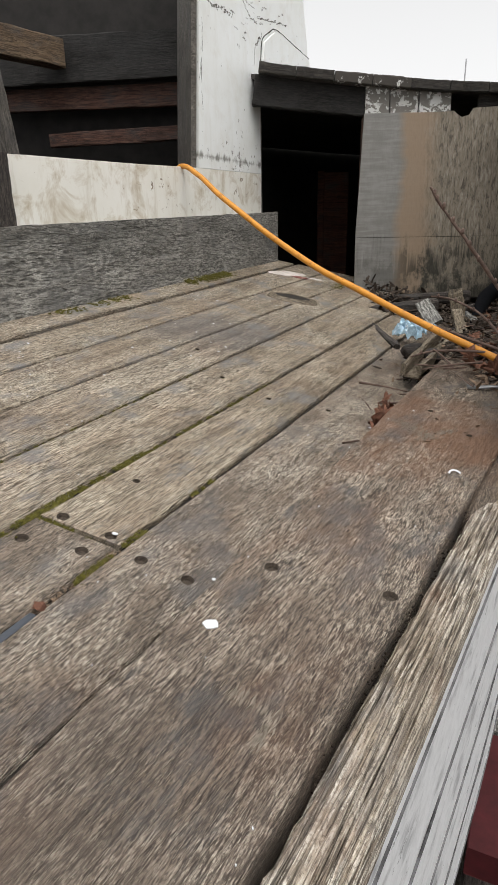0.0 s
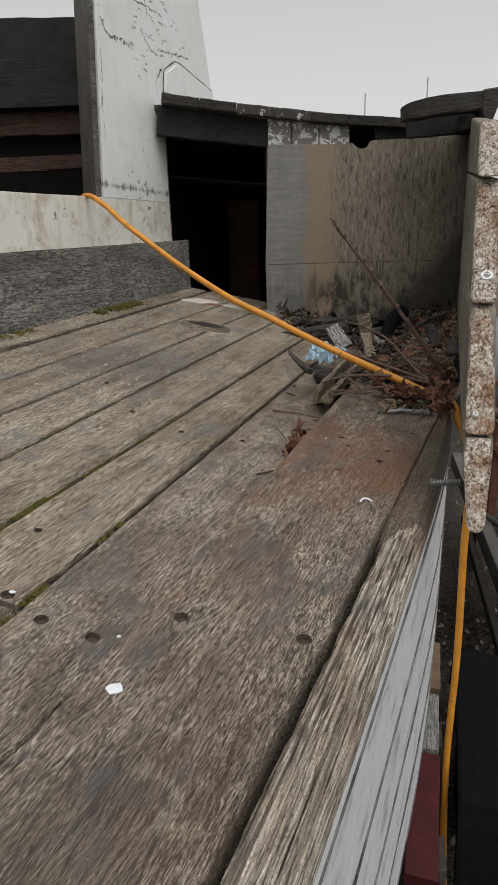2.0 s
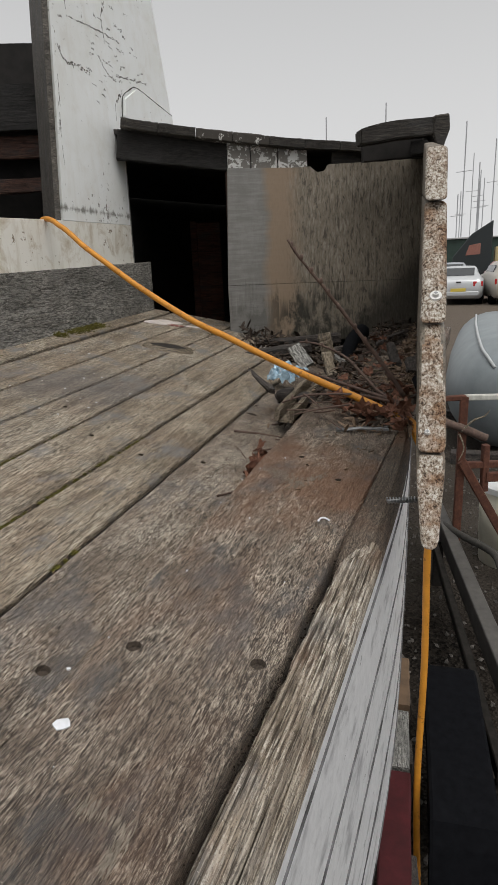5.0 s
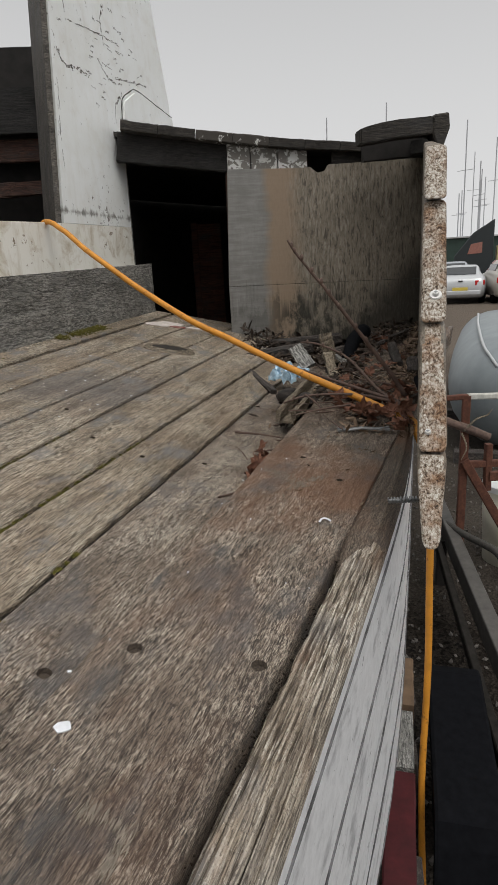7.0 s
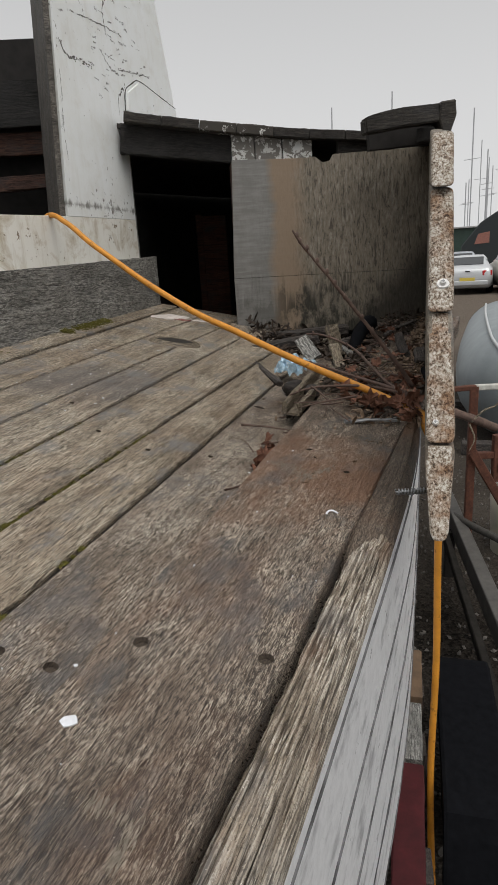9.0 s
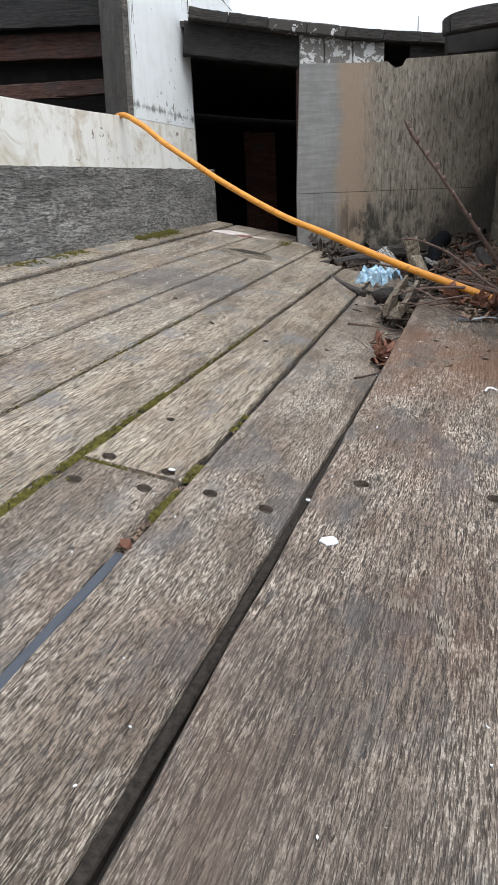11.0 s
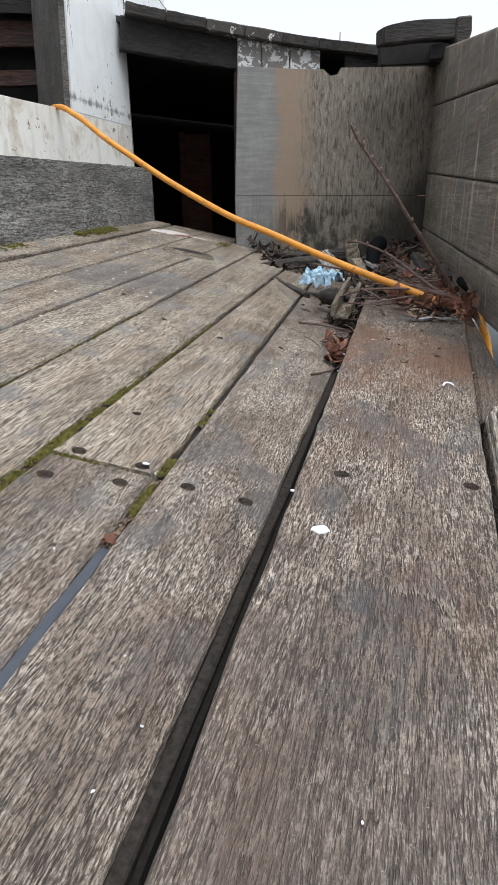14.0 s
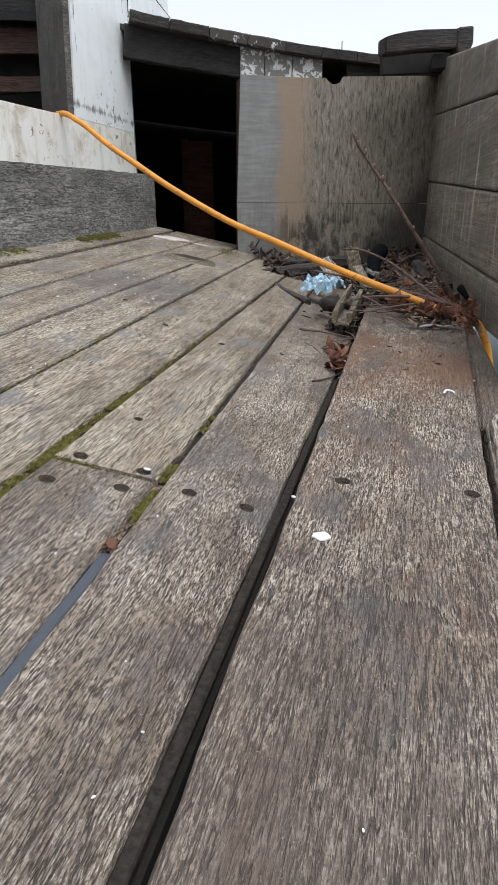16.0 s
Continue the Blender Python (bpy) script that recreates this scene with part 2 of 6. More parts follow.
def paint_mat(name, col, bare, amount, streak=0.4, scale=14.0, rough=0.55, crack=0.0, mould=None, blot=0.0):
    """Old paint with chipped spots that bare the timber, and dirty runs down the z axis."""
    m = Mat(name, rough)
    chips = m.noise((scale, scale, scale), 7.0, 0.72, 0.4, plain=True)
    region = m.noise((2.6, 2.6, 2.6), 2.0, 0.5, plain=True)
    runs = m.noise((17, 17, 3.6), 5.0, 0.7, 0.6, plain=True)
    grime_shade = m.noise((3.5, 3.5, 3.5), 5.0, 0.65, plain=True)
    c = m.mix(m.ramp(grime_shade, (0.35, 0.35), (0.7, 0.0)), col, tuple(x * y for x, y in zip(col, (0.78, 0.76, 0.68))))
    c = m.mix(m.math("MULTIPLY", m.ramp(runs, (0.52, 0.0), (0.70, 1.0)), streak), c, tuple(x * y for x, y in zip(col, (0.52, 0.45, 0.33))))
    mask = m.ramp(m.math("ADD", chips, m.math("MULTIPLY", region, 0.35)), (0.80 - amount, 0.0), (0.815 - amount, 1.0))
    c = m.mix(mask, c, bare)
    if crack:
        lines = m.noise((9, 9, 46), 3.0, 0.5, 1.5, plain=True)
        near = m.math("ABSOLUTE", m.math("SUBTRACT", lines, 0.5))
        c = m.mix(m.math("MULTIPLY", m.ramp(near, (0.004, 1.0), (0.018, 0.0)), m.ramp(region, (0.54, 0.0), (0.62, crack))), c, (0.10, 0.095, 0.085))
    if blot:
        spread = m.noise((8, 8, 8), 5.0, 0.7, 0.5, plain=True)
        c = m.mix(m.math("MULTIPLY", m.ramp(spread, (0.50, 0.0), (0.66, 1.0)), blot), c, (0.42, 0.33, 0.20))
    if mould:
        off = m.math("ABSOLUTE", m.math("SUBTRACT", m.axis(2), mould[0]))
        off = m.math("ADD", m.math("DIVIDE", off, mould[1]), m.math("MULTIPLY", m.noise((30, 30, 12), 5.0, 0.7, plain=True), 1.6))
        c = m.mix(m.ramp(off, (0.72, 0.85), (1.05, 0.0)), c, (0.15, 0.145, 0.125))
    m.color(c).bump(m.math("SUBTRACT", grime_shade, mask), 0.35, 0.003)
    return m.m


white_paint = paint_mat("old white paint", (0.88, 0.91, 0.92), (0.22, 0.215, 0.20), -0.02, 0.12, 34.0, crack=0.0, mould=(0.635, 0.06), blot=0.12)
sill_paint = paint_mat("stained white paint", (0.87, 0.86, 0.81), (0.24, 0.19, 0.13), -0.035, 0.45, 26.0, blot=0.7)


def hull_mat():
    m = Mat("grimy white hull paint", 0.4)
    smear = m.noise((30, 1.8, 30), 5.0, 0.65, plain=True)
    fine = m.noise((60, 60, 60), 4.0, 0.7, plain=True)
    chip = m.noise((40, 9, 40), 5.0, 0.75, plain=True)
    c = m.mix(m.ramp(smear, (0.52, 0.0), (0.68, 0.8)), (0.84, 0.85, 0.865), (0.28, 0.285, 0.295))
    c = m.mix(m.ramp(chip, (0.64, 0.0), (0.67, 0.9)), c, (0.10, 0.10, 0.10))
    c = m.mix(m.ramp(fine, (0.4, 0.25), (0.6, 0.0)), c, (0.45, 0.46, 0.47))
    m.color(c).bump(smear, 0.4, 0.004)
    return m.m


hull_paint = hull_mat()
cap_flake = paint_mat("flaking white over dark wood", (0.60, 0.61, 0.60), (0.045, 0.039, 0.033), 0.20, 0.3, 30.0, 0.8)
flake_paint = paint_mat("flaking white over grey wood", (0.62, 0.63, 0.62), (0.17, 0.16, 0.145), 0.16, 0.3, 24.0, 0.75)


def ply_mat():
    """A grey primed sheet with a brown stain, dark runs, a tide mark and a darker lower right corner; x across, z up,
    from its lower corner.
    """
    m = Mat("stained plywood", 0.8)
    x, z = m.axis(0), m.axis(2)
    wob = m.noise((4, 4, 9), 4.0, 0.6, plain=True)
    runs = m.noise((48, 48, 2.2), 5.0, 0.65, plain=True)
    streak = m.noise((75, 75, 15.0), 6.0, 0.75, 0.7, plain=True)
    scrub = m.noise((7, 7, 70), 4.0, 0.6, 0.3, plain=True)
    blot = m.noise((9, 9, 6), 6.0, 0.7, plain=True)
    fib = m.noise((120, 120, 30), 4.0, 0.7, plain=True)
    xx = m.math("ADD", x, m.math("MULTIPLY", m.math("SUBTRACT", wob, 0.5), 0.10))
    c = m.mix(m.ramp(m.math("ADD", scrub, m.math("MULTIPLY", m.math("SUBTRACT", blot, 0.5), 0.8)), (0.38, 0.0), (0.66, 1.0)), (0.185, 0.182, 0.172), (0.245, 0.243, 0.234))
    c = m.mix(m.ramp(xx, (0.165, 0.0), (0.205, 0.85)), c, (0.27, 0.195, 0.13))
    c = m.mix(m.ramp(xx, (0.29, 0.0), (0.36, 0.85)), c, (0.205, 0.18, 0.142))
    east = m.ramp(xx, (0.27, 0.0), (0.37, 1.0))
    c = m.mix(m.math("MULTIPLY", m.math("MULTIPLY", m.ramp(streak, (0.51, 0.0), (0.60, 0.65)), m.ramp(blot, (0.42, 0.3), (0.58, 1.0))), east), c, (0.36, 0.335, 0.29))
    c = m.mix(m.math("MULTIPLY", m.ramp(streak, (0.40, 0.9), (0.475, 0.0)), east), c, (0.06, 0.052, 0.04))
    c = m.mix(m.math("MULTIPLY", m.ramp(runs, (0.60, 0.0), (0.68, 0.7)), east), c, (0.07, 0.06, 0.045))
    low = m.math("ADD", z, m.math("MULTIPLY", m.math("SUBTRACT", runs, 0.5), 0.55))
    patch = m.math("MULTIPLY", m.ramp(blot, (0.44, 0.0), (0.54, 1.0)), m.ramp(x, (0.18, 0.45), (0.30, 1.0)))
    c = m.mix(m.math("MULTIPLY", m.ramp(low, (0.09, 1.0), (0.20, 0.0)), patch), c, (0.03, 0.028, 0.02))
    # darker towards the lower right corner, with a streaky edge
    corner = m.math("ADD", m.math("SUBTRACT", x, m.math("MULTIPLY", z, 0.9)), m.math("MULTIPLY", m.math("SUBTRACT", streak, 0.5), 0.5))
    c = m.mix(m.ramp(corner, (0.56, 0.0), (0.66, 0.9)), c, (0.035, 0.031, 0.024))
    c = m.mix(m.math("MULTIPLY", m.ramp(fib, (0.38, 0.5), (0.54, 0.0)), m.math("ADD", m.math("MULTIPLY", east, 0.8), 0.2)), c, (0.10, 0.09, 0.075))
    m.color(c).bump(m.math("ADD", fib, blot), 0.35, 0.003)
    return m.m


ply = ply_mat()


def simple(name, col, rough=0.6, metal=0.0, vary=0.25, scale=30.0, bump=0.2, spots=None, gloss=0.5, tint=0.0):
    m = Mat(name, rough, metal)
    n = m.noise((scale, scale, scale), 5.0, 0.65)
    c = m.mix(m.ramp(n, (0.3, 0.0), (0.7, 1.0)), tuple(x * (1 - vary) for x in col), tuple(min(1, x * (1 + vary)) for x in col))
    if spots:
        c = m.mix(m.ramp(m.noise((scale * 2, scale * 2, scale * 2), 4.0, 0.7), (0.58, 0.0), (0.64, 1.0)), c, spots)
    if tint:
        c = m.mix(m.ramp(m.rand, (0.0, 0.0), (1.0, tint)), c, (0.30, 0.24, 0.20), "MULTIPLY")
    m.b.inputs["Specular IOR Level"].default_value = gloss
    m.color(c).bump(n, bump, 0.002)
    return m.m


grain_end = end_grain()
cable_mat = simple("orange cable sheath", (0.62, 0.26, 0.028), 0.5, 0, 0.18, 24, 0.1, spots=(0.38, 0.15, 0.02))
caulk_mat = simple("blue grey rubber caulk", (0.052, 0.060, 0.075), 0.55, 0, 0.15, 60)
oldcaulk_mat = simple("brown grey old caulk", (0.030, 0.025, 0.021), 0.9, 0, 0.6, 160, 0.7, gloss=0.2)
dirt_mat = simple("black seam dirt", (0.018, 0.015, 0.012), 0.95, 0, 0.5, 150, 0.6)
moss_mat = simple("moss", (0.105, 0.095, 0.016), 0.95, 0, 0.7, 160, 0.5)
leaf_mat = simple("dead brown leaf", (0.235, 0.115, 0.077), 0.75, 0, 0.55, 55, 0.4, gloss=0.3, tint=0.9)
twig_mat = simple("twig bark", (0.115, 0.075, 0.06), 0.8, 0, 0.4, 60, 0.4)
chip_mat = simple("bark chips", (0.19, 0.135, 0.095), 0.85, 0, 0.8, 70, 0.4, gloss=0.3)
duff_mat = simple("black wet leaf mould", (0.035, 0.024, 0.017), 0.8, 0, 0.7, 60, 0.5, gloss=0.4)
steel_mat = simple("dull steel", (0.30, 0.31, 0.32), 0.55, 0.8, 0.2, 60)
screw_mat = simple("zinc screw", (0.72, 0.72, 0.71), 0.45, 0.2, 0.2, 90)
rust_mat = simple("rusty steel", (0.115, 0.045, 0.028), 0.85, 0.1, 0.4, 45, 0.4)
# trailer steel, rubber and black plastic: albedo lowered for sky blocked by boats
shaded_galv_mat = simple("galvanised steel darkened for shade", (0.022, 0.02, 0.018), 0.8, 0.0, 0.4, 30, gloss=0.1)
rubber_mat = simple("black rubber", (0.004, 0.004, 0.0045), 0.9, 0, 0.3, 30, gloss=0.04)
plastic_blue = simple("pale blue plastic film", (0.38, 0.55, 0.69), 0.3, 0, 0.5, 38, 0.4, spots=(0.80, 0.83, 0.85))
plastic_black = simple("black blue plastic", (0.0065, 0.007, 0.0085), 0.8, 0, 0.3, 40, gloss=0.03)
beam_mat = simple("dull grey steel", (0.085, 0.08, 0.074), 0.6, 0.2, 0.4, 14)
hole_mat = simple("dirt in the bolt holes", (0.065, 0.05, 0.038), 0.95, 0, 0.7, 400, 0.8)
seam_mat = simple("open grey hull seam", (0.11, 0.11, 0.115), 0.8, 0, 0.8, 20)
paper_mat = simple("white paint flake", (0.68, 0.70, 0.74), 0.7, 0, 0.15, 90)
mark_mat = simple("dried pale mud", (0.24, 0.205, 0.165), 0.9, 0, 0.25, 120)
bucket_mat = simple("cream plastic", (0.62, 0.60, 0.50), 0.45, 0, 0.12, 12)
dinghy_mat = simple("grey rubberised fabric", (0.22, 0.25, 0.265), 0.5, 0, 0.12, 6)
stripe_mat = simple("pale grey rubber strip", (0.45, 0.47, 0.48), 0.5, 0, 0.08, 10)
# faded red, with the shade under the hull put into the colour
shaded_red_mat = simple("faded red paint", (0.05, 0.006, 0.008), 0.7, 0, 0.4, 16, 0.3, gloss=0.3)
block_mat = simple("cut timber block", (0.13, 0.082, 0.048), 0.85, 0, 0.35, 22, 0.4)
# near black, so that unlit depth is put into the colour
void_mat = simple("near black lining and painted shade", (0.02, 0.018, 0.017), 0.9, 0, 0.4, 12)
rope_mat = simple("old black rope", (0.05, 0.047, 0.042), 0.9, 0, 0.4, 90, 0.6)


def gravel_mat():
    m = Mat("gravel and leaf litter with painted shade", 0.9)
    m.b.inputs["Specular IOR Level"].default_value = 0.06
    v = m.n.new("ShaderNodeTexVoronoi")
    v.inputs["Scale"].default_value = 75.0
    m.l.new(m.plain, v.inputs["Vector"])
    n = m.noise((2.2, 2.2, 2.2), 5.0, 0.65, plain=True)
    far = m.noise((0.25, 0.25, 0.25), 4.0, 0.6, plain=True)
    # sky blocked between the boats is put into these near-black gravel colours
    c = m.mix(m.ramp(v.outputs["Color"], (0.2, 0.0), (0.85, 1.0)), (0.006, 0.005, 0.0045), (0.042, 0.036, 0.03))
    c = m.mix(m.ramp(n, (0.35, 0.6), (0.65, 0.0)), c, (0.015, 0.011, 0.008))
    c = m.mix(m.ramp(far, (0.4, 0.0), (0.65, 0.5)), c, (0.15, 0.13, 0.11))
    track = m.math("ADD", m.math("MULTIPLY", m.axis(1), 0.1), m.math("MULTIPLY", far, 0.8))
    c = m.mix(m.ramp(m.math("ADD", track, 5.2), (0.35, 0.0), (0.75, 0.85)), c, (0.155, 0.128, 0.105))
    m.color(c).bump(v.outputs["Distance"], 0.8, 0.02)
    return m.m


ground_mat = gravel_mat()


# ---- mesh helpers ----
rng = random.Random(7)


def part(name, bm, mat, parent=None, label="", m=None, smooth=False):
    me = bpy.data.meshes.new(name)
    bm.normal_update()
    bm.to_mesh(me)
    bm.free()
    for x in (mat if isinstance(mat, (list, tuple)) else [mat]):
        me.materials.append(x)
    if smooth:
        me.polygons.foreach_set("use_smooth", [True] * len(me.polygons))
    ob = new(name, me)
    ob.parent = parent
    if m is not None:
        ob.matrix_basis = m
    if label:
        tagged(ob, label)
    return ob


def thing(name, label, category, group="", kind="", m=None):
    ob = new(name)
    ob.empty_display_size = 0.05
    if m is not None:
        ob.matrix_basis = m
    return tagged(ob, label, category, group, kind)


def axes(o, x, z):
    """A pose at o whose x axis is x and whose z axis is as near to z as can be."""
    x = Vector(x).normalized()
    y = Vector(z).cross(x)
    if y.length < 1e-4:
        y = Vector((0.3, 1, 0)).cross(x)
    y.normalize()
    z = x.cross(y)
    return Matrix(((x.x, y.x, z.x, o[0]), (x.y, y.y, z.y, o[1]), (x.z, y.z, z.z, o[2]), (0, 0, 0, 1)))


def box_bm(sx, sy, sz, bevel=0.0, seg=1, c=(0, 0, 0)):
    bm = bmesh.new()
    bmesh.ops.create_cube(bm, size=1, matrix=Matrix.Translation(c) @ Matrix.Diagonal((sx, sy, sz, 1)))
    if bevel:
        bmesh.ops.bevel(bm, geom=bm.edges[:], offset=bevel, segments=seg, affect="EDGES", profile=0.6)
    return bm


def sweep_bm(pts, section, closed_ends=True, wob=0.0, up=(0, 0, 1), grow=None):
    """A bar of the given cross-section (y, z pairs) along pts."""
    bm = bmesh.new()
    pts = [Vector(p) for p in pts]
    rings = []
    for i, p in enumerate(pts):
        d = (pts[min(i + 1, len(pts) - 1)] - pts[max(i - 1, 0)]).normalized()
        if i == 0:
            s = Vector(up).cross(d)
            if s.length < 0.05:
                s = Vector((0.9, 0.3, 0.1)).cross(d)
        s = (s - d * s.dot(d)).normalized()
        u = d.cross(s)
        k = grow(i / max(1, len(pts) - 1)) if grow else 1.0
        rings.append([bm.verts.new(p + (s * a + u * b) * k + Vector((rng.uniform(-wob, wob), rng.uniform(-wob, wob), rng.uniform(-wob, wob)))) for a, b in section])
    n = len(section)
    for r0, r1 in zip(rings, rings[1:]):
        for j in range(n):
            bm.faces.new((r0[j], r0[(j + 1) % n], r1[(j + 1) % n], r1[j]))
    if closed_ends:
        bm.faces.new(rings[0][::-1])
        bm.faces.new(rings[-1])
    return bm


def rect(w, h, c=0.003):
    a, b = w / 2, h / 2
    return [(-a + c, -b), (a - c, -b), (a, -b + c), (a, b - c), (a - c, b), (-a + c, b), (-a, b - c), (-a, -b + c)]


def circle(r, n=10):
    return [(r * math.cos(2 * math.pi * i / n), r * math.sin(2 * math.pi * i / n)) for i in range(n)]


def timber(name, p, q, w, h, mat, parent=None, label="", wob=0.0015, n=14, up=(0, 0, 1), c=0.004):
    """A straight balk from p to q with worn edges; its own x axis runs along it."""
    p, q = Vector(p), Vector(q)
    m = axes(p, q - p, up)
    ln = (q - p).length
    bm = sweep_bm([(ln * i / n, 0, 0) for i in range(n + 1)], rect(w, h, c), wob=wob)
    return part(name, bm, mat, parent, label, m)


def smooth_line(pts, n=8):
    """Points on a smooth curve through pts."""
    pts = [Vector(p) for p in pts]
    out = []
    for i in range(len(pts) - 1):
        a, b, c, d = pts[max(i - 1, 0)], pts[i], pts[i + 1], pts[min(i + 2, len(pts) - 1)]
        for k in range(n):
            t = k / n
            out.append(0.5 * ((2 * b) + (c - a) * t + (2 * a - 5 * b + 4 * c - d) * t * t + (3 * b - a - 3 * c + d) * t ** 3))
    return out + [pts[-1]]


def slab(name, poly, m, thick, mat, parent=None, label="", bevel=0.003):
    """A sheet with the outline poly (x, z) and its thickness along +y, in the pose m."""
    bm = bmesh.new()
    f = bm.faces.new([bm.verts.new((x, 0, z)) for x, z in poly])
    r = bmesh.ops.extrude_face_region(bm, geom=[f])
    bmesh.ops.translate(bm, verts=[v for v in r["geom"] if isinstance(v, bmesh.types.BMVert)], vec=(0, thick, 0))
    bmesh.ops.recalc_face_normals(bm, faces=bm.faces)
    if bevel:
        bmesh.ops.bevel(bm, geom=bm.edges[:], offset=bevel, segments=1, affect="EDGES")
    return part(name, bm, mat, parent, label, m)


# ---- deck surfaces and lines ----
def plank_z(x, y):
    return -0.1023 - 0.2298 * x + 0.0914 * y


def cover_z(x, y):
    return -0.0228 - 0.0507 * x + 0.0511 * y


def line(a, b):
    return lambda y: a + b * y


S0, S1, S2, S3 = line(-0.392, 0.457), line(-0.485, 0.402), line(-0.612, 0.399), line(-0.722, 0.372)
S4, S5, S6 = line(-0.838, 0.367), line(-0.936, 0.348), line(-1.030, 0.328)
FOOT = line(-1.120, 0.334)
C0, C1 = line(-0.369, 0.459), line(-0.190, 0.518)


def edge_x(y):
    a, b = -0.125 + 0.511 * y, 0.03 + 0.386 * y
    return 0.5 * (a + b - math.sqrt((a - b) ** 2 + 0.0006))


def bul_x(y):
    return 0.04 + 0.386 * y


def deck_z(x, y):
    return cover_z(x, y) if x > C0(y) else plank_z(x, y)


def board_piece(name, left, right, y0, y1, zf, thick, mat, parent, holes=(), gap=0.0035, wob=0.0012, label="", step=0.03, y0r=None, y1r=None):
    """A deck board between the lines left and right, with worn edges and sunk fastening holes."""
    y0r, y1r = y0 if y0r is None else y0r, y1 if y1r is None else y1r
    a = Vector(((left(y0) + right(y0)) / 2, y0, 0))
    b = Vector(((left(y1) + right(y1)) / 2, y1, 0))
    a.z, b.z = zf(a.x, a.y), zf(b.x, b.y)
    e = 0.01
    nrm = Vector((-(zf(a.x + e, a.y) - zf(a.x, a.y)) / e, -(zf(a.x, a.y + e) - zf(a.x, a.y)) / e, 1)).normalized()
    m = axes(a, b - a, nrm)
    inv = m.inverted()
    n = max(2, int((y1 - y0) / step))
    ring = []
    for fn, ya, yb, sgn in ((right, y0r, y1r, -1), (left, y1, y0, 1)):
        for i in range(n + 1):
            y = ya + (yb - ya) * i / n
            x = fn(y) + sgn * gap
            p = inv @ Vector((x, y, zf(x, y)))
            p.y += wob * noise.noise(Vector((p.x * 22, p.y * 9 + 3, 1.7))) * 2
            p.z = 0
            ring.append((p, sgn))
    bm = bmesh.new()
    top = [bm.verts.new((p.x, p.y + (-0.0022 if s > 0 else 0.0022), 0)) for p, s in ring]
    mid = [bm.verts.new((p.x, p.y, -0.0035 - 0.001 * rng.random())) for p, s in ring]
    low = [bm.verts.new((p.x, p.y, -thick)) for p, s in ring]
    k = len(ring)
    edges = [bm.edges.new((top[i], top[(i + 1) % k])) for i in range(k)]
    for hx, hy, r in holes:
        c = inv @ Vector((hx, hy, zf(hx, hy)))
        seg = 14
        rim = [bm.verts.new((c.x + r * math.cos(6.2832 * j / seg) * rng.uniform(0.93, 1.05), c.y + r * math.sin(6.2832 * j / seg) * rng.uniform(0.93, 1.05), 0)) for j in range(seg)]
        edges += [bm.edges.new((rim[j], rim[(j + 1) % seg])) for j in range(seg)]
        bot = [bm.verts.new((c.x + 0.82 * (v.co.x - c.x), c.y + 0.82 * (v.co.y - c.y), -0.006)) for v in rim]
        for j in range(seg):
            f = bm.faces.new((rim[(j + 1) % seg], rim[j], bot[j], bot[(j + 1) % seg]))
            f.material_index = 1
        f = bm.faces.new(bot)
        f.material_index = 1
    bmesh.ops.triangle_fill(bm, use_beauty=True, use_dissolve=False, edges=edges, normal=(0, 0, 1))
    for i in range(k):
        j = (i + 1) % k
        bm.faces.new((mid[i], mid[j], top[j], top[i]))
        bm.faces.new((low[i], low[j], mid[j], mid[i]))
    bm.faces.new(low[::-1])
    return part(name, bm, [mat, hole_mat], parent, label, m)


# ---- the ship's deck ----
deck = thing("deck", "sloping deck of weathered grey-brown planks with mossy seams", "deck", kind="structure")
R = 0.0085
board_piece("plank", S1, S0, -0.5, 3.3, plank_z, 0.035, near_wood, deck, [(-0.142, 0.767, R), (-0.083, 0.749, R), (0.115, 1.399, 0.006), (0.09, 1.47, 0.005)])
board_piece("plank", S2, S1, -0.5, 0.806, plank_z, 0.035, near_wood, deck, [(-0.212, 0.760, R), (-0.284, 0.760, R)], y0r=-0.5, y1r=0.778, gap=0.005)
board_piece("plank", S2, S1, 0.814, 3.3, plank_z, 0.035, deck_wood, deck, [(-0.255, 0.820, R), (-0.188, 0.802, R), (-0.013, 1.392, 0.006), (-0.190, 0.945, 0.006)], y0r=0.786, y1r=3.3, gap=0.005)
board_piece("plank", S3, S2, -0.5, 3.3, plank_z, 0.035, deck_wood, deck, [(-0.12, 1.46, 0.006)], gap=0.005)
board_piece("plank", S4, S3, -0.5, 3.3, plank_z, 0.035, deck_wood_stained, deck, [(-0.2, 1.62, 0.006)])
board_piece("plank", S5, S4, -0.5, 3.3, plank_z, 0.035, deck_wood_stained, deck)
board_piece("plank", S6, S5, -0.5, 3.3, plank_z, 0.035, deck_wood, deck)
board_piece("plank", line(-1.14, 0.334), S6, -0.5, 3.25, lambda x, y: plank_z(x, y) + 0.006, 0.04, deck_wood, deck, wob=0.002)
board_piece("covering_board", C0, C1, -0.5, 3.1, cover_z, 0.075, cover_wood, deck, [(0.018, 0.735, R), (0.146, 0.695, R), (0.309, 1.300, 0.006), (0.352, 1.177, 0.006)], gap=0.002, label="wide raised covering board with rust-brown stains")

# the bed under the seams
bm = bmesh.new()
bed = [bm.verts.new((x, y, plank_z(x, y) - 0.011)) for x, y in ((-1.6, -0.5), (S0(-0.5) + 0.01, -0.5), (S0(3.3) + 0.01, 3.3), (-0.3, 3.3))]
bm.faces.new(bed)
r = bmesh.ops.extrude_face_region(bm, geom=bm.faces[:])
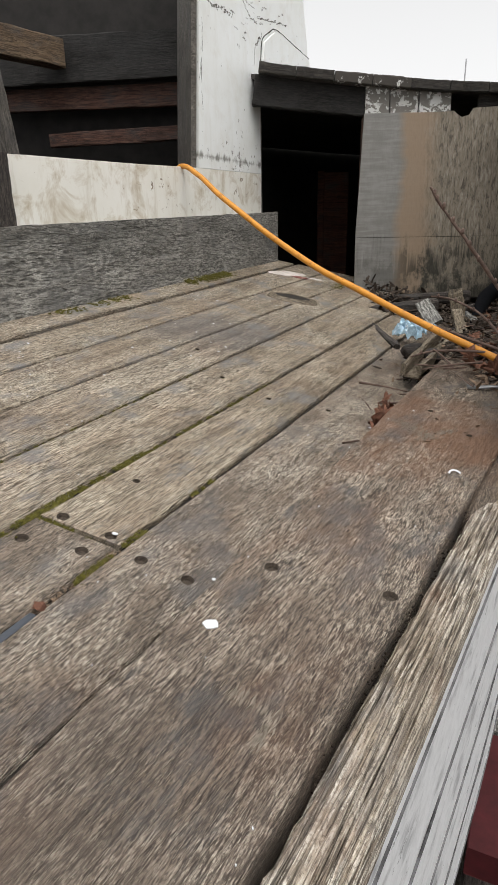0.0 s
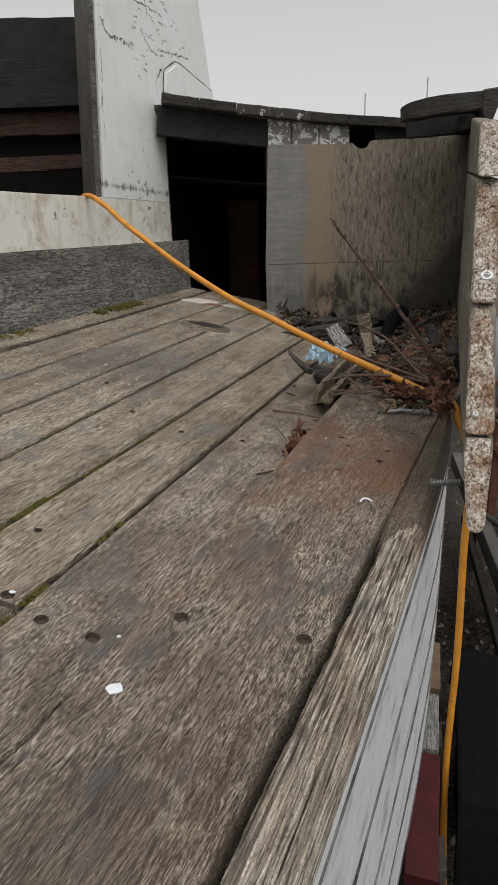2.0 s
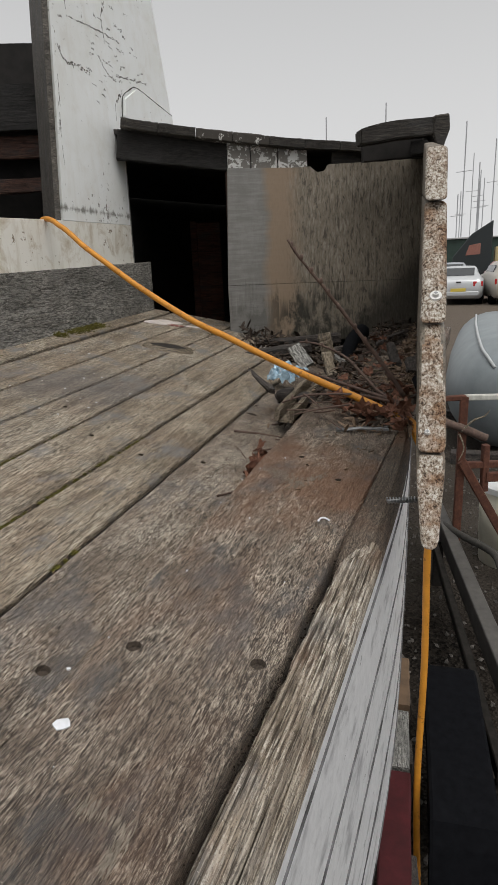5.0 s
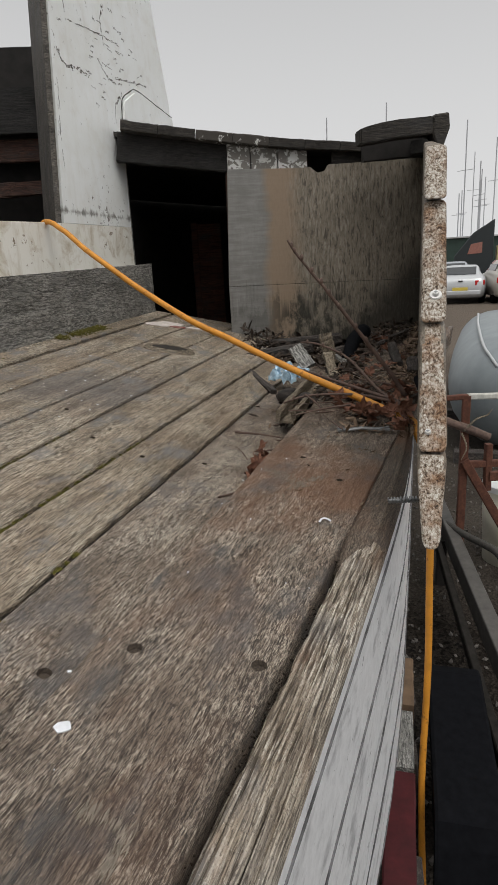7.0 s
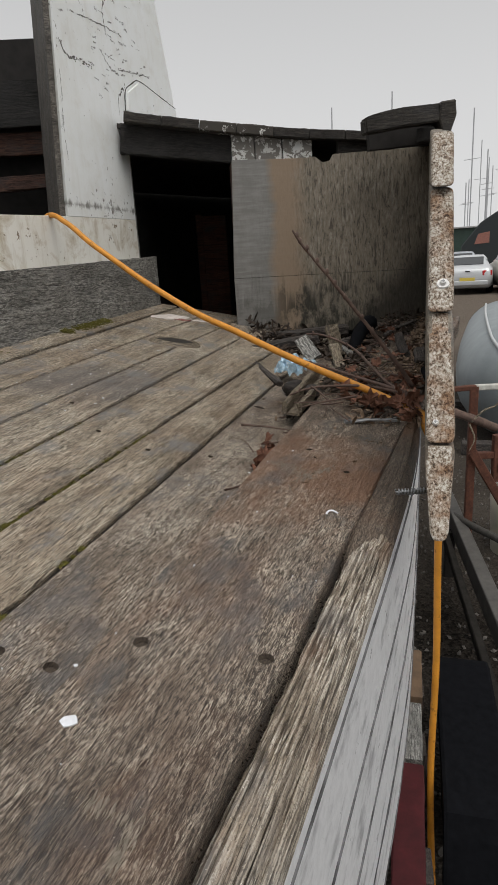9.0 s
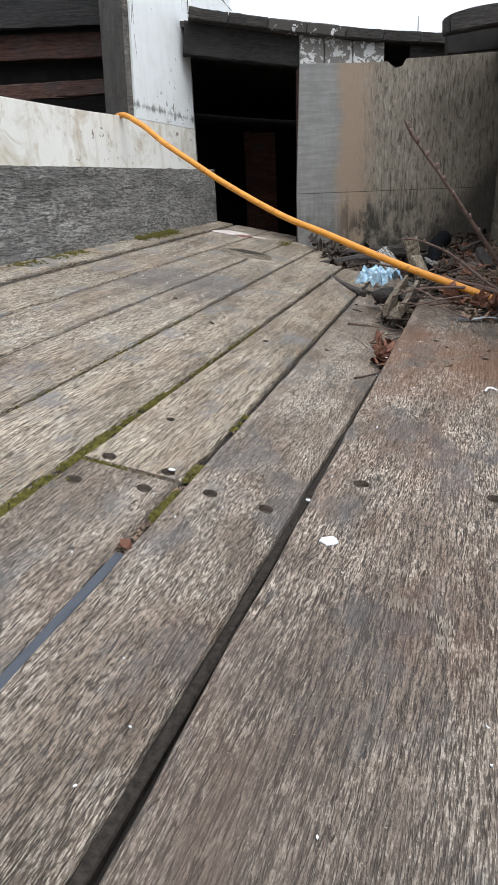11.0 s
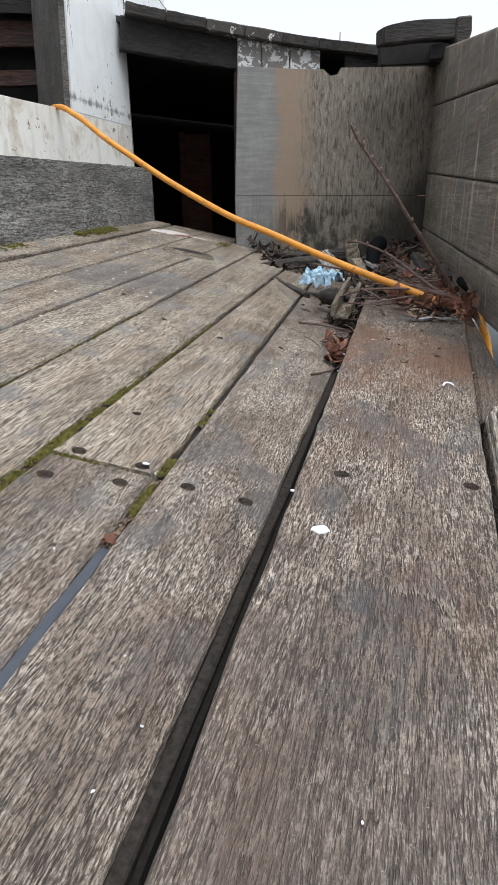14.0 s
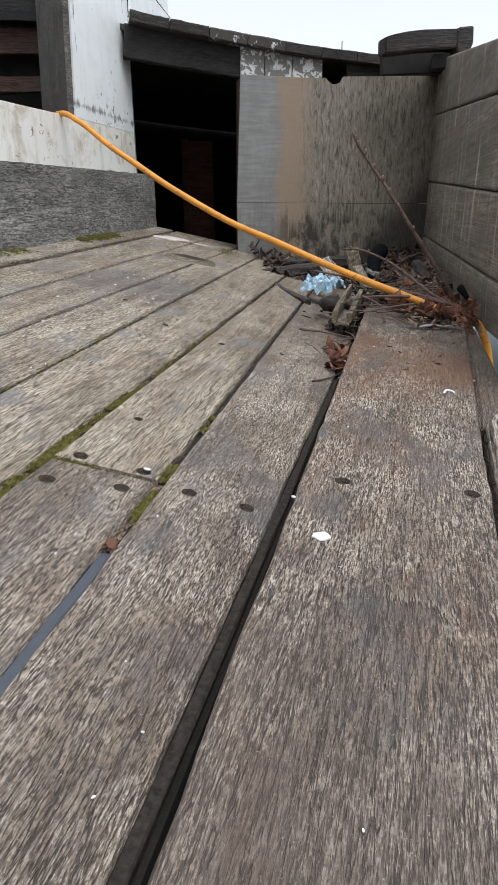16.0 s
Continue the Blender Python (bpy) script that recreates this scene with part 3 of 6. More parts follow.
bmesh.ops.translate(bm, verts=[v for v in r["geom"] if isinstance(v, bmesh.types.BMVert)], vec=(0, 0, -0.03))
bmesh.ops.recalc_face_normals(bm, faces=bm.faces)
part("seam_bed", bm, dirt_mat, deck, "black dirt in the open seams")


def strip(name, fn, y0, y1, w, dz, mat, zf=plank_z, off=0.0, label=""):
    pts = [(fn(y0 + (y1 - y0) * i / 30) + off, y0 + (y1 - y0) * i / 30, 0) for i in range(31)]
    pts = [(x, y, zf(x, y) + dz) for x, y, _ in pts]
    return part(name, sweep_bm(pts, rect(w, 0.008, 0.0015), wob=0.0006), mat, deck, label)


strip("caulk", S1, -0.5, 0.645, 0.0105, -0.0045, caulk_mat, label="smooth blue-grey rubber caulking")
strip("caulk", S0, -0.5, 1.3, 0.0098, -0.006, oldcaulk_mat, off=0.0015, label="old brown-grey caulking beside an open gap")

# outer plank, splintered along its near part
def outer_plank(name, y0, y1, mat, ridge, label):
    a, b = Vector((C1(y0), y0, 0)), Vector((C1(y1), y1, 0))
    a.z, b.z = cover_z(a.x, y0), cover_z(b.x, y1)
    m = axes(a, b - a, (0.05, -0.05, 1))
    inv = m.inverted()
    bm = bmesh.new()
    n, k = int((y1 - y0) / 0.012), 44
    rows = []
    for i in range(n + 1):
        y = y0 + (y1 - y0) * i / n
        row = []
        last = max(0.0, (i - n + 6) / 6) if ridge > 0.5 else 0.0
        xa, xb = C1(y) + (0.008 if ridge > 0.5 else -0.003), edge_x(y)
        for j in range(k + 1):
            t = j / k
            x = xa + (xb - xa) * t
            r2 = noise.noise(Vector((t * 26.0, y * 9.0, 4.3)))
            groove = -max(0, r2) * 0.004
            for g in range(7):
                gc = (g + 0.6) / 7.2 + 0.05 * noise.noise(Vector((y * 2.2, g * 3.7, 0.5)))
                deep = 0.5 + 0.5 * noise.noise(Vector((y * 6.0, g * 5.1, 2.5)))
                groove -= 0.010 * deep * math.exp(-((t - gc) / 0.028) ** 2)
            z = cover_z(x, y) + ridge * groove + (0.002 if ridge else 0.0)
            if ridge and t < 0.14:
                z -= (0.14 - t) * 0.10 * (0.5 + abs(noise.noise(Vector((y * 30, 2.0, 0)))))
            z -= 0.012 * max(0.0, t - 0.82) / 0.18
            if ridge < 0.5:
                z -= 0.016 * max(0.0, 1.0 - (y - y0) / 0.055)
            ragged = last * 0.05 * (0.5 + 0.5 * noise.noise(Vector((t * 9.0, 7.7, 1.1))) + 0.6 * (1 - t))
            row.append(bm.verts.new(inv @ Vector((x - ragged * 0.3, y - ragged, z - last * 0.004))))
        x = xb + 0.004
        row.append(bm.verts.new(inv @ Vector((x, y, cover_z(x, y) - 0.020))))
        row.append(bm.verts.new(inv @ Vector((x + 0.001, y, cover_z(x, y) - 0.035))))
        row.append(bm.verts.new(inv @ Vector((xa, y, cover_z(x, y) - 0.035))))
        rows.append(row)
    w = len(rows[0])
    for r0, r1 in zip(rows, rows[1:]):
        for j in range(w):
            bm.faces.new((r0[j], r0[(j + 1) % w], r1[(j + 1) % w], r1[j]))
    bm.faces.new(rows[0][::-1])
    bm.faces.new(rows[-1])
    bmesh.ops.recalc_face_normals(bm, faces=bm.faces)
    return part(name, bm, mat, deck, label, m)


outer_plank("edge_plank", -0.3, 0.968, worn_wood, 1.0, "bleached splintered edge plank with deep grooves")
outer_plank("edge_plank", 0.90, 3.1, edge_wood, 0.12, "dark damp edge plank")

# ---- hull side ----
hull = thing("hull_side", "grimy white painted planked hull side", "hull", kind="structure")
for k in range(-1, 7):
    bm = bmesh.new()
    rows = []
    upper = -0.123 if k < 0 else 0.0
    for i in range(61):
        y = -0.6 + 5.2 * i / 60
        if y > 3.4:
            xb = edge_x(3.4) + 0.386 * (y - 3.4) - 0.11 * (y - 3.4) ** 2
        else:
            xb = edge_x(y)
        row = []
        for z, o in ((upper, -0.0005), (upper - 0.002, 0.0), (-0.149, 0.0), (-0.1515, -0.0005), (-0.1515, -0.03), (upper, -0.03)):
            zz = -0.062 - 0.152 * k + z
            tuck = 0.004 * zz - max(0.0, -zz - 0.62) ** 2 * 0.9
            row.append(bm.verts.new((xb + o + tuck + 0.003, y, zz + cover_z(xb, y))))
        rows.append(row)
    for r0, r1 in zip(rows, rows[1:]):
        for j in range(6):
            bm.faces.new((r0[j], r0[(j + 1) % 6], r1[(j + 1) % 6], r1[j]))
    bm.faces.new(rows[0][::-1])
    bm.faces.new(rows[-1])
    bmesh.ops.recalc_face_normals(bm, faces=bm.faces)
    part("strake", bm, hull_paint, hull)
    if k < 6:
        pts = []
        for i in range(41):
            y = -0.4 + 3.6 * i / 40
            zz = -0.062 - 0.152 * (k + 1)
            pts.append((edge_x(y) + 0.0035 + 0.004 * zz - max(0.0, -zz - 0.62) ** 2 * 0.9, y, zz + cover_z(edge_x(y), y)))
        part("seam", sweep_bm(pts, rect(0.003, 0.0014, 0.0003), wob=0.0010), seam_mat, hull)

bm = bmesh.new()
rows = []
for i in range(31):
    y = -0.6 + 4.0 * i / 30
    rows.append([bm.verts.new((edge_x(y) - o, y, z + cover_z(edge_x(y), y))) for o, z in ((0.012, -0.05), (0.012, -0.75), (0.04, -0.75), (0.04, -0.05))])
for r0, r1 in zip(rows, rows[1:]):
    for j in range(4):
        bm.faces.new((r0[j], r0[(j + 1) % 4], r1[(j + 1) % 4], r1[j]))
bmesh.ops.recalc_face_normals(bm, faces=bm.faces)
part("seam_bed", bm, dirt_mat, hull, "dark open seams between strakes")

# ---- bulwark ----
bulwark = thing("bulwark", "bulwark of thick weathered planks with sawn rough ends", "bulwark", kind="structure")
bdir = Vector((0.386, 1, 0)).normalized()
BM = axes((bul_x(0), 0, 0), bdir, (0, 0, 1))
BL = 1.0719


def bul_end(z):
    return 0.98 + 0.95 * (z - 0.152)


TOPS = [lambda y: 0.030 - 0.02 * (y - 0.86), lambda y: 0.13 + 0.0155 * (y - 0.96), lambda y: 0.296 + 0.054 * (y - 1.117), lambda y: 0.497 + 0.103 * (y - 1.31), lambda y: 0.606 + 0.177 * (y - 1.41)]
for lo, hi in zip(TOPS, TOPS[1:]):
    ya, yb = bul_end(lo(1.0)), bul_end(hi(1.25))
    pts = [(ya, lo(ya) + 0.001), (3.06, lo(3.06) + 0.001), (3.06, hi(3.06) - 0.002), (yb, hi(yb) - 0.002)]
    bm = bmesh.new()
    n = 24
    rows = []
    for i in range(n + 1):
        t = i / n
        for_lo, for_hi = ya + (3.06 - ya) * t, yb + (3.06 - yb) * t
        row = []
        for j in range(7):
            u = j / 6
            yy = for_lo + (for_hi - for_lo) * u
            zz = lo(for_lo) + 0.001 + (hi(for_hi) - 0.002 - lo(for_lo) - 0.001) * u
            row.append((yy * BL, zz))
        rows.append(row)
    def thin(z, yv):
        k = 0.55 + 0.45 * min(1.0, max(0.0, (z - 0.03) / 0.075))
        return -0.02 + (yv + 0.02) * k
    grid = [[[bm.verts.new((x, thin(z, yv) + (0.002 * noise.noise(Vector((x * 9, z * 9, yv * 50)))), z)) for x, z in row] for row in rows] for yv in (0.0, -0.040)]
    for i in range(n):
        for j in range(6):
            a, b = grid[0], grid[1]
            bm.faces.new((a[i][j], a[i][j + 1], a[i + 1][j + 1], a[i + 1][j]))
            bm.faces.new((b[i][j], b[i + 1][j], b[i + 1][j + 1], b[i][j + 1]))
    for i in range(n):
        for j in (0, 6):
            bm.faces.new((grid[0][i][j], grid[0][i + 1][j], grid[1][i + 1][j], grid[1][i][j]))
    for i in (0, n):
        for j in range(6):
            f = bm.faces.new((grid[0][i][j], grid[1][i][j], grid[1][i][j + 1], grid[0][i][j + 1]))
            if i == 0:
                f.material_index = 1
    bmesh.ops.recalc_face_normals(bm, faces=bm.faces)
    sharp = [e for e in bm.edges if len(e.link_faces) == 2 and e.calc_face_angle(0) > 0.8]
    bmesh.ops.bevel(bm, geom=sharp, offset=0.008, segments=3, affect="EDGES", profile=0.5, material=-1)
    for f in bm.faces:
        c = f.calc_center_median()
        f.material_index = 1 if c.x < (bul_end(c.z) * BL + 0.0085) else 0
    part("strake", bm, [bulwark_wood, grain_end], bulwark, "", BM)

# screws sunk in the sawn ends
t_axis = Vector((0.932, -0.36, 0))
d_axis = Vector((0.386 * 0.95, 0.95, 1)).normalized()
n_axis = t_axis.cross(d_axis).normalized()
if n_axis.y > 0:
    n_axis = -n_axis
for p, r in (((0.508, 1.15, 0.329), 0.0085), ((0.434, 0.982, 0.152), 0.0072)):
    screw = thing("screw", "zinc screw with washer sunk in sawn plank end", "screw", "screws in the bulwark", m=axes(Vector(p) + n_axis * (0.0125 if p[2] > 0.2 else 0.002), t_axis, n_axis))
    bm = bmesh.new()
    bmesh.ops.create_cone(bm, cap_ends=True, segments=20, radius1=r * 1.25, radius2=r * 1.1, depth=0.004)
    part("washer", bm, screw_mat, screw)
    bm = bmesh.new()
    bmesh.ops.create_cone(bm, cap_ends=True, segments=16, radius1=r * 0.7, radius2=r * 0.5, depth=0.006, matrix=Matrix.Translation((0, 0, 0.004)))
    part("head", bm, screw_mat, screw)
    for a in (0, 90):
        part("slot", box_bm(r * 0.7, r * 0.16, 0.002), steel_mat, screw, m=pose(0, 0, 0.0072, 0, 0, a))
hole = bmesh.new()
bmesh.ops.create_cone(hole, cap_ends=True, segments=14, radius1=0.012, radius2=0.009, depth=0.008)
part("bolt_hole", hole, dirt_mat, bulwark, "dark rusted bolt hole", axes(Vector((0.582, 1.372, 0.563)) + n_axis * 0.002, t_axis, n_axis))

# loose threaded screw that sticks out of the bulwark
sp = []
for i in range(90):
    a = i / 89
    sp.append((0.383 + 0.05 * a, 1.0 + 0.004 * math.sin(a * 60) + 0.01 * a, 0.046 - 0.006 * a + 0.004 * math.cos(a * 60)))
loose = thing("coach_screw", "loose steel coach screw sticking out of bulwark", "screw")
part("thread", sweep_bm(sp, circle(0.0014, 6)), steel_mat, loose, smooth=True)
part("shank", sweep_bm([(0.383, 1.0, 0.046), (0.41, 1.005, 0.043), (0.440, 1.012, 0.039)], circle(0.0022, 8)), steel_mat, loose, smooth=True)

# capping rail over the bulwark
cap = thing("capping_rail", "short thick weathered capping rail on bulwark", "rail", kind="structure")
m = axes((0.845, 2.76, 0.876), (1, 0.06, 0.06), (0, 0, 1))
bm = bmesh.new()
out = [(0.0, -0.034), (0.0, 0.022), (0.03, 0.030), (0.09, 0.040), (0.16, 0.046), (0.31, 0.048), (0.31, -0.018), (0.16, -0.022), (0.08, -0.03)]
f = bm.faces.new([bm.verts.new((x, 0, z)) for x, z in out])
r = bmesh.ops.extrude_face_region(bm, geom=[f])
bmesh.ops.translate(bm, verts=[v for v in r["geom"] if isinstance(v, bmesh.types.BMVert)], vec=(0, 0.07, 0))
bmesh.ops.recalc_face_normals(bm, faces=bm.faces)
bmesh.ops.bevel(bm, geom=bm.edges[:], offset=0.005, segments=2, affect="EDGES")
part("rail", bm, rail_wood, cap, "dark lichen-spotted rail end", m)
slab("end_block", [(0.302, -0.012), (0.312, 0.052), (0.375, 0.056), (0.378, 0.0), (0.345, -0.075), (0.315, -0.055)], m @ Matrix.Translation((0, -0.006, 0)), 0.10, rail_wood, cap, "upright outer block", 0.005)
# added board: its near-black colour is the shade beneath the rail
timber("rail_backing", (0.90, 2.93, 0.855), (1.24, 2.93, 0.875), 0.03, 0.11, void_mat, cap, "black board standing in for the shade under the rail")
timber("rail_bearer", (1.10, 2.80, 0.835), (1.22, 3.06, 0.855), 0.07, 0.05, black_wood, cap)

# ---- bulkhead at the fore end ----
bulk = thing("bulkhead", "fore bulkhead of stained plywood below an old beam", "wall", kind="structure")
PM = Matrix.Translation((0.31, 3.05, 0.10))
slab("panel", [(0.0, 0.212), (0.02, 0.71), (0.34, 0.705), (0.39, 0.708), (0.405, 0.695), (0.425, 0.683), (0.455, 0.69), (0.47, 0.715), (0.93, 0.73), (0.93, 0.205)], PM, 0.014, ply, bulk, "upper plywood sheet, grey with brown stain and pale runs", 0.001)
slab("panel", [(0.002, 0.0), (0.0, 0.2105), (0.93, 0.2035), (0.93, -0.06), (0.4, -0.06)], PM, 0.012, ply, bulk, "lower plywood sheet with black damp stains and a darkened right corner", 0.001)
slab("plank", [(0.335, 0.79), (0.335, 0.925), (0.435, 0.912), (0.435, 0.79)], Matrix.Translation((0, 3.068, 0)), 0.025, flake_paint, bulk)
slab("plank", [(0.438, 0.79), (0.438, 0.912), (0.555, 0.897), (0.555, 0.79)], Matrix.Translation((0, 3.070, 0)), 0.025, flake_paint, bulk)
slab("plank", [(0.559, 0.79), (0.559, 0.90), (0.69, 0.885), (0.69, 0.79)], Matrix.Translation((0, 3.067, 0)), 0.025, flake_paint, bulk)
slab("plank", [(0.80, 0.79), (0.805, 0.885), (1.25, 0.87), (1.25, 0.79)], Matrix.Translation((0, 3.069, 0)), 0.025, rail_wood, bulk)
slab("jamb", [(0.317, 0.06), (0.325, 0.80), (0.37, 0.80), (0.365, 0.06)], Matrix.Translation((0, 3.068, 0)), 0.06, red_wood, bulk, "red-brown jamb inside the opening")
m = Matrix.Translation((0, 0, 0))
capx = [(-0.13, 1.005), (0.0, 0.985), (0.1, 0.969), (0.21, 0.955), (0.346, 0.939), (0.48, 0.922), (0.63, 0.906), (0.78, 0.896), (0.90, 0.889), (0.99, 0.880)]
pieces = 7
for i in range(pieces):
    a = -0.115 + (0.99 + 0.115) * i / pieces + 0.0015
    b = -0.115 + (0.99 + 0.115) * (i + 1) / pieces - 0.0015
    za, zb = (float(np.interp(q, [c[0] for c in capx], [c[1] for c in capx])) for q in (a, b))
    dy = rng.uniform(-0.004, 0.004)
    timber("deck_end", (a, 3.075 + dy, za - 0.006), (b, 3.075 + dy, zb - 0.006), 0.09, 0.040, (cap_flake if i in (2, 3) else rail_wood), bulk, wob=0.0014, n=8)
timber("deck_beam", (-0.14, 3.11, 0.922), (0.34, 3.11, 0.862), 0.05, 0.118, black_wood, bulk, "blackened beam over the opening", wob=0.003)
# foredeck over the dark space; added near-black lining closes it, its darkness painted
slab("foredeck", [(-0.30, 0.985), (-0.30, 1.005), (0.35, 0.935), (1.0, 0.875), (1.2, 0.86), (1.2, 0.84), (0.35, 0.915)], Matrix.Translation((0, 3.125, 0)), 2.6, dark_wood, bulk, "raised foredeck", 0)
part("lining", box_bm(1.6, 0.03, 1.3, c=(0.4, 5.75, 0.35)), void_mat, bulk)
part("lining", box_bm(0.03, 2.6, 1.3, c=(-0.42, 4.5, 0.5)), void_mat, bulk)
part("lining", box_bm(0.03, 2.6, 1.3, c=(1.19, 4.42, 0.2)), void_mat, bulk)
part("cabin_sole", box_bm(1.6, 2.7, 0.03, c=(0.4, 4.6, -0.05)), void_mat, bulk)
inner = thing("inner_door", "red-brown wooden door standing in the dark space", "door", kind="structure")
part("leaf", box_bm(0.155, 0.03, 0.62, 0.004, c=(0.285, 4.2, 0.355)), door_wood, inner, m=Matrix.Identity(4))
part("stile", box_bm(0.04, 0.045, 0.64, 0.004, c=(0.195, 4.2, 0.355)), door_wood, inner)

# ---- cabin side on the inboard edge ----
cabin = thing("cabin_side", "old white cabin side with a large open window", "wall", kind="structure")
wdir = Vector((0.39, 1, 0)).normalized()
WM = axes((-1.37, 0, 0), wdir, (0, 0, 1))
L = 1.0734
slab("lower_wall", [(1.755 * L, 0.30), (1.745 * L, 0.562), (2.3 * L, 0.576), (2.60 * L, 0.587), (3.206 * L, 0.598), (3.205 * L, 0.30)], WM, 0.03, sill_paint, cabin, "white wall below the window, stained yellow and black", 0.0008)
slab("pillar", [(2.668 * L, 0.5895), (2.705 * L, 0.98), (2.737 * L, 1.341), (2.79 * L, 1.95), (3.50 * L, 1.95), (3.62 * L, 1.66), (3.763 * L, 1.225), (3.772 * L, 1.02), (3.214 * L, 1.02), (3.206 * L, 0.5990)], WM, 0.03, white_paint, cabin, "chipped and cracked white pillar", 0.0008)
slab("fairing", [(3.218 * L, 1.055), (3.235 * L, 1.13), (3.345 * L, 1.192), (3.42 * L, 1.195), (3.76 * L, 1.165), (3.77 * L, 1.10), (3.4 * L, 1.05)], WM @ Matrix.Translation((0, -0.014, 0)), 0.012, white_paint, cabin, "white fairing piece with a dark outline", 0.002)
outline = [WM @ Vector((y * L, -0.006, z)) for y, z in ((3.205, 1.03), (3.212, 1.09), (3.230, 1.142), (3.30, 1.183), (3.345, 1.204), (3.42, 1.207), (3.60, 1.190), (3.77, 1.175))]
part("fairing_seam", sweep_bm(smooth_line(outline, 4), circle(0.0018, 6), wob=0.001), dirt_mat, cabin, "black cracked sealant round the fairing")


def gouge(pts, w):
    """A line of torn chips that bare the timber, along pts (y, z)."""
    path = smooth_line([WM @ Vector((y * L, -0.0005, z)) for y, z in pts], 9)
    along, up = WM.to_3x3() @ Vector((1, 0, 0)), Vector((0, 0, 1))
    bm = bmesh.new()
    for a, b in zip(path, path[1:]):
        for _ in range(2):
            if rng.random() < 0.25:
                continue
            p = a.lerp(b, rng.random()) + up * rng.gauss(0, w * 0.4)
            half, k = (b - a) * rng.uniform(0.3, 0.9), w * rng.uniform(0.1, 0.45)
            ring = [p - half, p - half * 0.3 - up * k, p + half * 0.6 - up * k * rng.random(), p + half, p + half * 0.2 + up * k, p - half * 0.5 + up * k * rng.random()]
            bm.faces.new([bm.verts.new(q + along * rng.uniform(-1, 1) * 0.001) for q in ring])
    r = bmesh.ops.extrude_face_region(bm, geom=bm.faces[:])
    bmesh.ops.translate(bm, verts=[v for v in r["geom"] if isinstance(v, bmesh.types.BMVert)], vec=WM.to_3x3() @ Vector((0, 0.0015, 0)))
    bmesh.ops.recalc_face_normals(bm, faces=bm.faces)
    return part("gouge", bm, post_wood, cabin, "bare grey gouge in the white paint")


gouge([(2.757, 1.196), (2.803, 1.157), (2.89, 1.165), (2.973, 1.16)], 0.010)
gouge([(2.859, 1.322), (2.99, 1.336), (3.15, 1.349), (3.25, 1.353)], 0.006)
gouge([(3.138, 1.467), (3.104, 1.397), (3.116, 1.321)], 0.016)
gouge([(3.194, 1.213), (3.331, 1.232), (3.501, 1.257)], 0.007)
gouge([(2.714, 0.943), (2.702, 0.892)], 0.010)
gouge([(2.714, 0.859), (2.717, 0.792)], 0.012)
gouge([(3.235, 1.162), (3.17, 1.102), (3.160, 1.027)], 0.012)
gouge([(2.738, 1.09), (2.730, 1.00)], 0.030)
gouge([(2.722, 0.97), (2.716, 0.90)], 0.030)
gouge([(2.80, 1.44), (2.83, 1.40), (2.84, 1.33)], 0.020)
gouge([(3.05, 1.25), (3.12, 1.20), (3.19, 1.19)], 0.008)
for _ in range(46):
    y, z = rng.uniform(2.95, 3.45), rng.gauss(1.27, 0.10)
    gouge([(y, z), (y + rng.uniform(0.01, 0.04), z + rng.uniform(-0.006, 0.006))], rng.uniform(0.002, 0.006))
bm = bmesh.new()
deep, side = Vector((-0.284, 0.96, 0)), Vector((-0.96, -0.284, 0)) * 0.02
rings = []
for i in range(15):
    t = i / 14
    p = Vector((-0.337, 2.648, 0.57)).lerp(Vector((-0.283, 2.786, 1.95)), t)
    w = 0.0015 * noise.noise(Vector((t * 20, 1, 1)))
    rings.append([bm.verts.new(q) for q in (p + side * w, p + deep * 0.48, p + deep * 0.48 + side, p + side)])
for r0, r1 in zip(rings, rings[1:]):
    for j in range(4):
        bm.faces.new((r0[j], r0[(j + 1) % 4], r1[(j + 1) % 4], r1[j]))
bm.faces.new(rings[0][::-1])
bm.faces.new(rings[-1])
bmesh.ops.recalc_face_normals(bm, faces=bm.faces)
part("window_post", bm, post_wood, cabin, "deep bare grey window post")
timber("window_post", WM @ Vector((1.775 * L, 0.03, 0.56)), WM @ Vector((1.72 * L, 0.03, 1.02)), 0.06, 0.075, post_wood, cabin, "bare grey window post", up=wdir)
timber("corner_post", WM @ Vector((1.71 * L, 0.02, 0.30)), WM @ Vector((1.71 * L, 0.02, 0.56)), 0.09, 0.08, dark_wood, cabin, up=wdir)
timber("wall_edge", WM @ Vector((3.212 * L, 0.015, 0.42)), WM @ Vector((3.216 * L, 0.015, 1.03)), 0.03, 0.012, board_wood, cabin, up=wdir, wob=0.001)
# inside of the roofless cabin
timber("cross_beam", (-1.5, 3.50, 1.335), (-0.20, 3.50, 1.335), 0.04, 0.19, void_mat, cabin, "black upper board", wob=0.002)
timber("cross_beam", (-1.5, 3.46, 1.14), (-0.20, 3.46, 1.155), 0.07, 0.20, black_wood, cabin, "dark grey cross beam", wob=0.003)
timber("cross_beam", (-1.5, 3.50, 0.985), (-0.20, 3.50, 0.99), 0.05, 0.10, red_wood, cabin, "red-brown cross beam", wob=0.002)
timber("cross_beam", (-1.2, 3.48, 0.80), (-0.20, 3.50, 0.83), 0.05, 0.065, red_wood, cabin, "split brown batten", wob=0.006)
timber("side_beam", (-1.08, 3.40, 1.16), (-1.72, 2.2, 1.13), 0.08, 0.12, tan_wood, cabin, "weathered side beam", wob=0.003)
# unseen lining sheets, painted near black for the dark of the interior
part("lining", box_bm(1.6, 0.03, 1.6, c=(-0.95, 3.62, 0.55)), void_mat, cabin)
